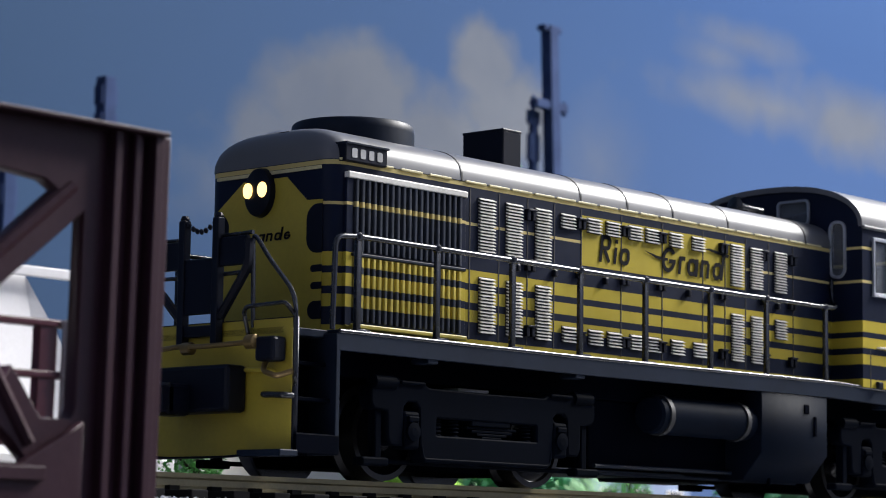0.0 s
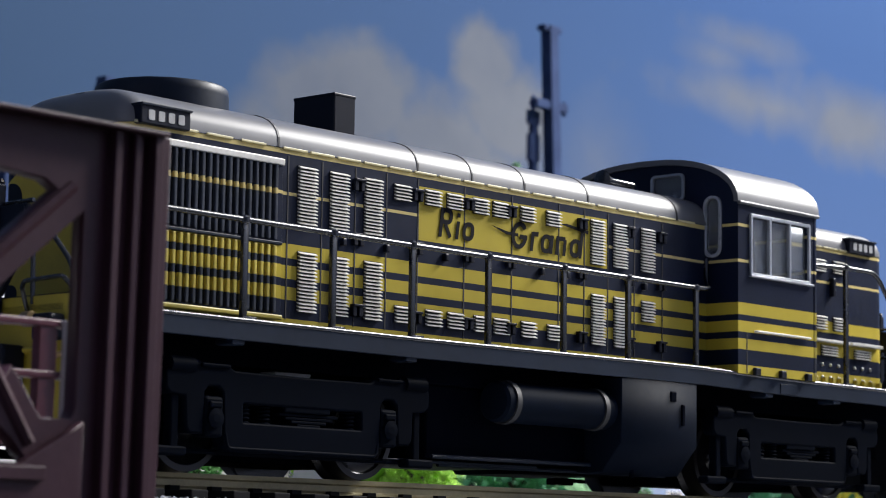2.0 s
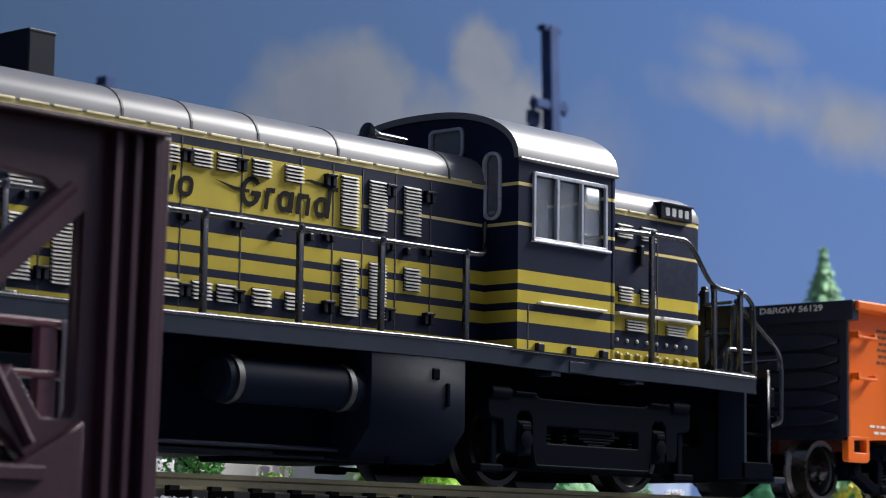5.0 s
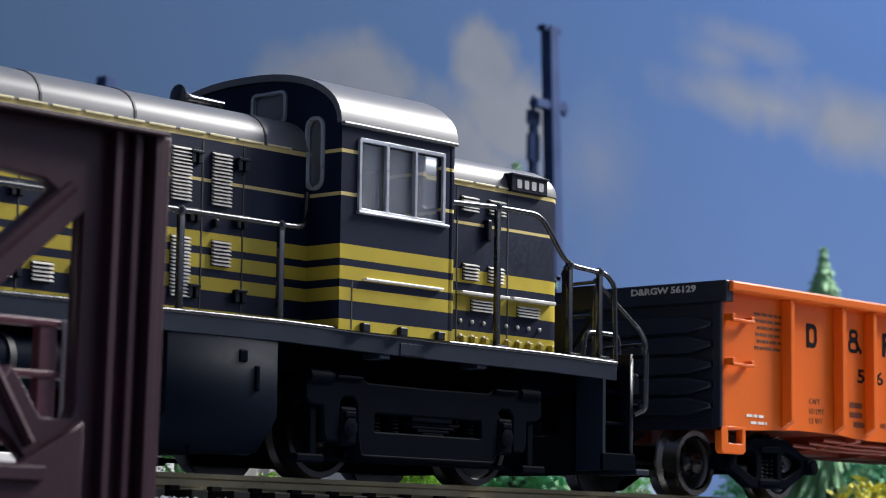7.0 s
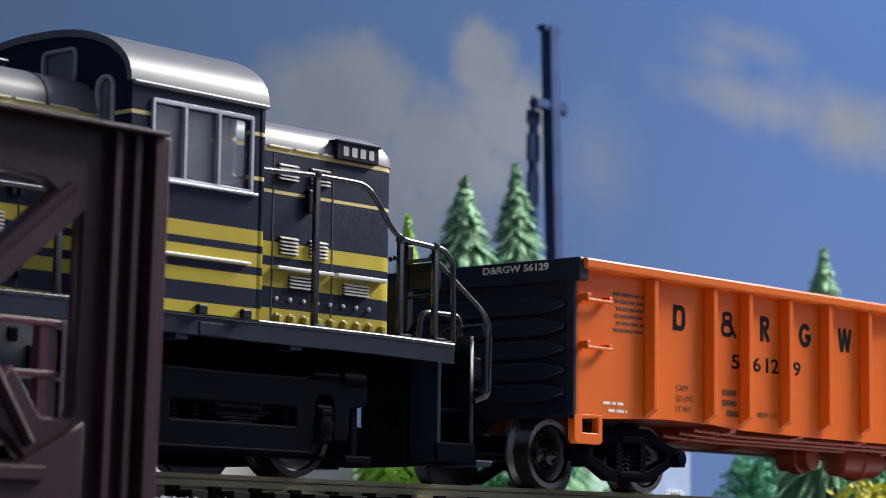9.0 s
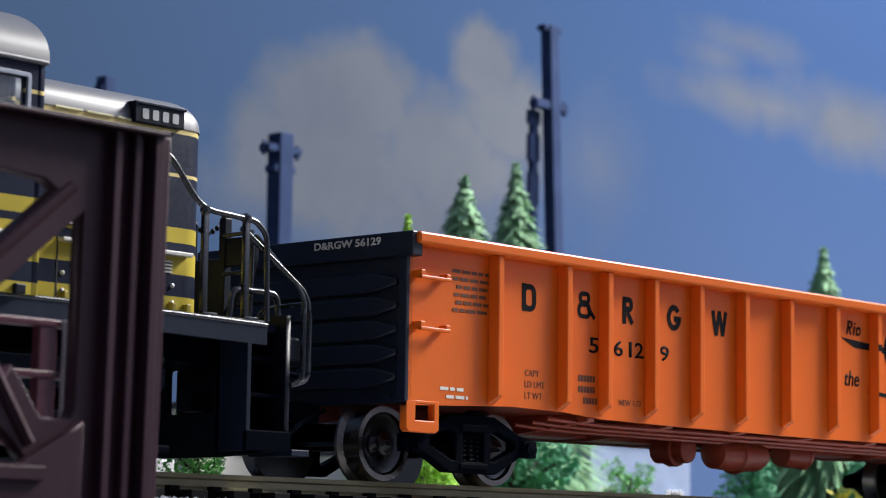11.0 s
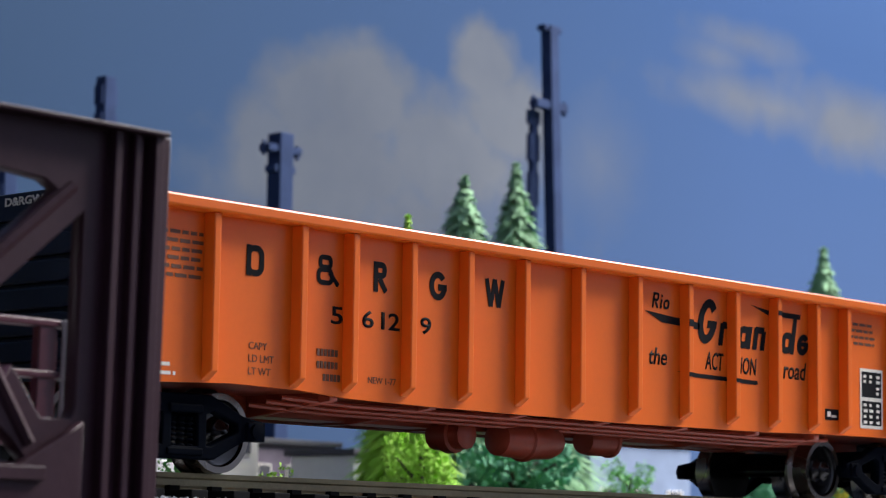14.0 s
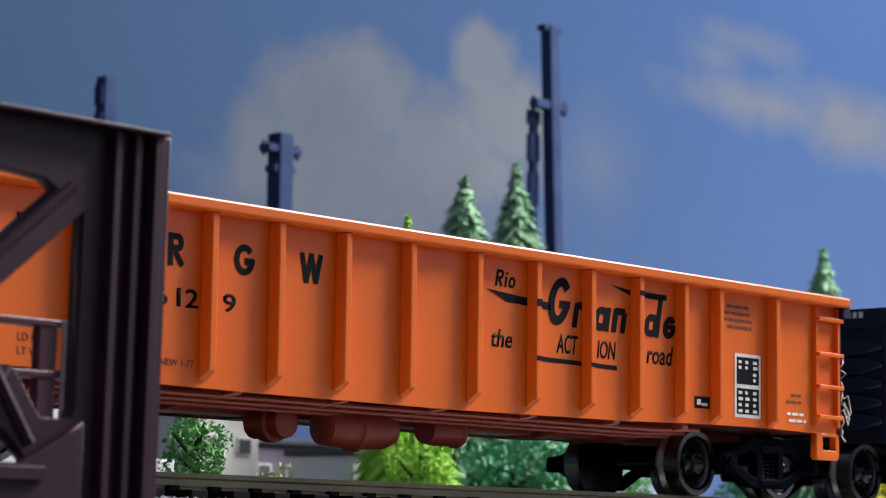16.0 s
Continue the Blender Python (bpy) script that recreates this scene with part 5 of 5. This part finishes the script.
def conifer(x, y, top, w, seed, leaf="fir"):
    rnd = random.Random(seed)
    t = thing("conifer", "small green model fir tree with layered branches", "tree", (x, y, -9), "firs behind the track")
    o = (x, y, -9)
    part("trunk", tube(bmesh.new(), [(x, y, -9), (x, y, top - 3)], [w * 0.05, 0.3]), "bark", t, "", o)
    b = bmesh.new()
    n = 52
    for i in range(n):
        u = i / (n - 1)
        z, r = -3 + (top + 3) * u, w * 0.5 * (1 - u) ** 0.9 + 0.5
        m = int(20 + 84 * (1 - u))
        for k in range(m):
            a = 2 * math.pi * (k + rnd.random()) / m
            rr = r * rnd.uniform(0.55, 1.15)
            d = Vector((math.cos(a), math.sin(a), 0))
            side = Vector((-d.y, d.x, 0)) * rnd.uniform(0.6, 1.2) * (0.5 + w * 0.018)
            p0 = Vector((x, y, z + rnd.uniform(-1.2, 1.2)))
            tip = p0 + d * rr + Vector((0, 0, -rr * rnd.uniform(0.15, 0.4)))
            mid = p0 + d * rr * 0.45 + Vector((0, 0, rr * 0.06))
            vs = [b.verts.new(q) for q in (p0, mid + side, tip, mid - side, mid + Vector((0, 0, 0.8)))]
            for q in ((0, 1, 4), (1, 2, 4), (2, 3, 4), (3, 0, 4)):
                b.faces.new([vs[j] for j in q])
    part("crown", b, leaf, t, "", o)


def bush(x, y, w, h, leaf, seed, label):
    rnd = random.Random(seed)
    b = bmesh.new()
    for k in range(7):
        leaves(b, (x + rnd.uniform(-0.4, 0.4) * w, y + rnd.uniform(-0.3, 0.3) * w, -9 + h * rnd.uniform(0.3, 0.75)), w * 0.24, w * 0.24, h * 0.3, 110, w * 0.04, rnd)
    ob = part("bush", b, leaf, None, label, (x, y, -9))
    ob.location = (x * K, y * K, -9 * K)
    tagged(ob, label, "bush")


def building(name, label, x0, x1, y0, y1, h, skin, cols, floors):
    o = ((x0 + x1) / 2, (y0 + y1) / 2, -9)
    t = thing(name, label, "building", o)
    part("wall", one_box(x0, x1, y0, y1, -9, h, 0.3), skin, t, "", o)
    part("roof", one_box(x0 - 1.5, x1 + 1.5, y0 - 1.5, y1 + 1.5, h, h + 1.6, 0.3), "dark_roof", t, "", o)
    for i in range(cols):
        for k in range(floors):
            cx, cz = x0 + (x1 - x0) * (i + 0.5) / cols, -4 + (h + 2) * (k + 0.5) / floors
            w = (x1 - x0) / cols * 0.24
            f = part("window", one_box(cx - w, cx + w, y0 - 0.4, y0 + 0.4, cz - 2.2, cz + 2.2), "plaster", t, "", o)
            part("pane", one_box(cx - w * 0.8, cx + w * 0.8, y0 - 0.5, y0 - 0.3, cz - 1.8, cz + 1.8), "dark_roof", f, "", o)


def mast(x, y, top, w, bars, label, lean=0.0):
    o = (x, y, -9)
    t = thing("mast", label, "mast", o, "far masts")
    b = box(bmesh.new(), x - w, x + w, y - w, y + w, -9, top, 0.3)
    for v in b.verts:
        v.co.x += lean * (v.co.z - top)
    part("pole", b, "mast", t, "", o)
    for z, l, th in bars:
        part("cross_arm", one_box(x - l, x + l, y - w * 0.8, y + w * 0.8, z - th, z + th, 0.3), "mast", t, "", o)
        for s in (-1, 1) if l > 6 else ():
            part("insulator", one_box(x + s * l - 0.6, x + s * l + 0.6, y - 0.6, y + 0.6, z - th - 1.2, z + th + 1.0, 0.2), "mast", t, "", o)


def scenery():
    mast(676.5, 330, 181.7, 2.4, [(152.4, 8.8, 1.6), (180.6, 4.8, 1.1)], "dark steel mast with cross arms, tinted blue for haze", -0.045)
    mast(672.6, 334, 150.5, 1.3, [(148, 3.0, 2.6), (137, 2.8, 5.0), (122, 2.4, 6)], "thin dark steel mast beside a larger one")
    mast(542.0, 330, 123.6, 3.0, [(118.4, 7.4, 1.2), (122.2, 2.4, 1.6), (112, 4.6, 1.2)], "dark steel mast with a thick head")
    mast(469.0, 330, 130.7, 2.2, [(125, 3.2, 3.0), (118, 3.2, 1.6)], "dark steel mast with a slim head")
    mast(433.0, 330, 99.8, 2.2, [(91, 3, 3)], "dark steel mast with a slim head")
    conifer(483.5, 200, 89.4, 80, 1)
    conifer(540.1, 230, 102.9, 70, 2)
    conifer(655.9, 200, 87.6, 70, 3)
    conifer(407.5, 150, 66.1, 30, 4, "leaf_bright")
    leafy_tree(262, 60, 21.9, 15, "leaf", 5, "small bushy green model tree behind the track")
    leafy_tree(391, 130, 27, 20, "leaf_bright", 6, "bright green leafy model tree behind the track")
    leafy_tree(412, 150, 29, 15, "leaf_dark", 7, "dark green leafy model tree behind the track")
    leafy_tree(456, 160, 29.5, 38, "leaf_dark", 8, "blue-green leafy model tree behind the track")
    leafy_tree(530, 180, 26, 17, "leaf", 9, "green leafy model tree behind the track")
    leafy_tree(573, 170, 29.7, 24, "leaf_dark", 11, "green leafy model tree behind the track")
    leafy_tree(639, 170, 31, 30, "leaf_dark", 12, "dark green leafy model tree behind the track")
    bush(256, 36, 9, 12.4, "leaf_bright", 13, "bright green scatter bush beside the track")
    bush(299, 36, 10, 10.5, "leaf_bright", 14, "bright green scatter bush beside the track")
    bush(344, 44, 12, 11.4, "leaf", 15, "green scatter bush beside the track")
    bush(462, 60, 26, 17.0, "leaf_yellow", 16, "yellow scatter bush beside the track")
    bush(419, 64, 20, 12.0, "leaf", 17, "low green scatter bush beside the track")
    building("town_house", "cream plaster model house behind trees", 420, 441, 232, 262, 26.8, "plaster", 2, 2)
    building("shed", "low white model shed behind trees", 443, 457, 200, 222, 15.2, "white_sheet", 2, 1)
    building("factory", "blue-grey model factory block in the distance", 664, 722, 300, 340, 30.6, "grey_wall", 3, 1)
    building("warehouse", "dark purple-grey model warehouse behind trees", 455, 500, 262, 290, 20.4, "dark_wall", 4, 2)
    # white sheet tent with a pole
    o = (278, 130, -9)
    t = thing("white_tent", "white plastic sheet tent behind the track", "tent", o)
    b = bmesh.new()
    a = [(262, 120, -9), (286, 120, -9), (284, 120, 27), (276, 122, 39.8), (266, 122, 40.8), (262, 120, 23)]
    f, r = [b.verts.new(p) for p in a], [b.verts.new((p[0] - 3, p[1] + 30, p[2])) for p in a]
    b.faces.new(f), b.faces.new(r[::-1])
    for k in range(6):
        b.faces.new((f[k], r[k], r[(k + 1) % 6], f[(k + 1) % 6]))
    bmesh.ops.recalc_face_normals(b, faces=b.faces[:])
    part("sheet", b, "white_sheet", t, "", o)
    part("ground_sheet", one_box(240, 290, 96, 121, -9, 6.6, 0.3), "white_sheet", t, "", o)
    part("ridge_pole", one_box(262, 288, 119, 120.5, 39.2, 41.0, 0.2), "white_sheet", t, "", o)


def ceiling_light():
    t = thing("hanging_light", "long white hanging light over the layout", "lamp", (1520, -360, 1300))
    o = (1520, -360, 1300)
    part("housing", one_box(1470, 1640, -900, 180, 1060, 1110, 3), "white_sheet", t, "", o)
    for y in (-760, 40):
        part("rod", tube(bmesh.new(), [(1555, y, 1105), (1555, y, 1300)], 4), "white_sheet", t, "", o)


setting()
track()
truss()
LOCO = locomotive()
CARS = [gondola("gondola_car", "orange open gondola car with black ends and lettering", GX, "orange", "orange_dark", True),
        gondola("gondola_car", "black open gondola car coupled behind the orange one", GX + 198.5, "car_black", "black", False)]
scenery()
ceiling_light()


# ---- what moves ----
RUN = ((0, 0.0), (1, 16.95), (2, 34.1), (3, 51.1), (4, 67.9), (6.5, 110.1), (7.5, 127.0), (8.5, 144.0), (9.5, 161.1), (10, 169.5), (12.5, 211.0), (13.5, 228.0), (14.5, 244.7), (15.5, 261.8), (16, 270.3))


def run(t):
    """How far the train has rolled, in millimetres."""
    for (a, u), (b, v) in zip(RUN, RUN[1:]):
        if t <= b:
            return u + (v - u) * (t - a) / (b - a)
    return RUN[-1][1]


def motions():
    for ob, x in ((LOCO, LX), (CARS[0], GX), (CARS[1], GX + 198.5)):
        walk(ob, [(t, pose((x - s) * K, 0, 0)) for t, s in RUN])
    for ob, org, x, r in WHEELS:
        rows = []
        for i in range(55):
            t = min(16.0, i * 0.3)
            rows.append((t, pose((x - org[0]) * K, 0, r * K, 0, -math.degrees(run(t) / r), 0)))
        walk(ob, rows)


motions()
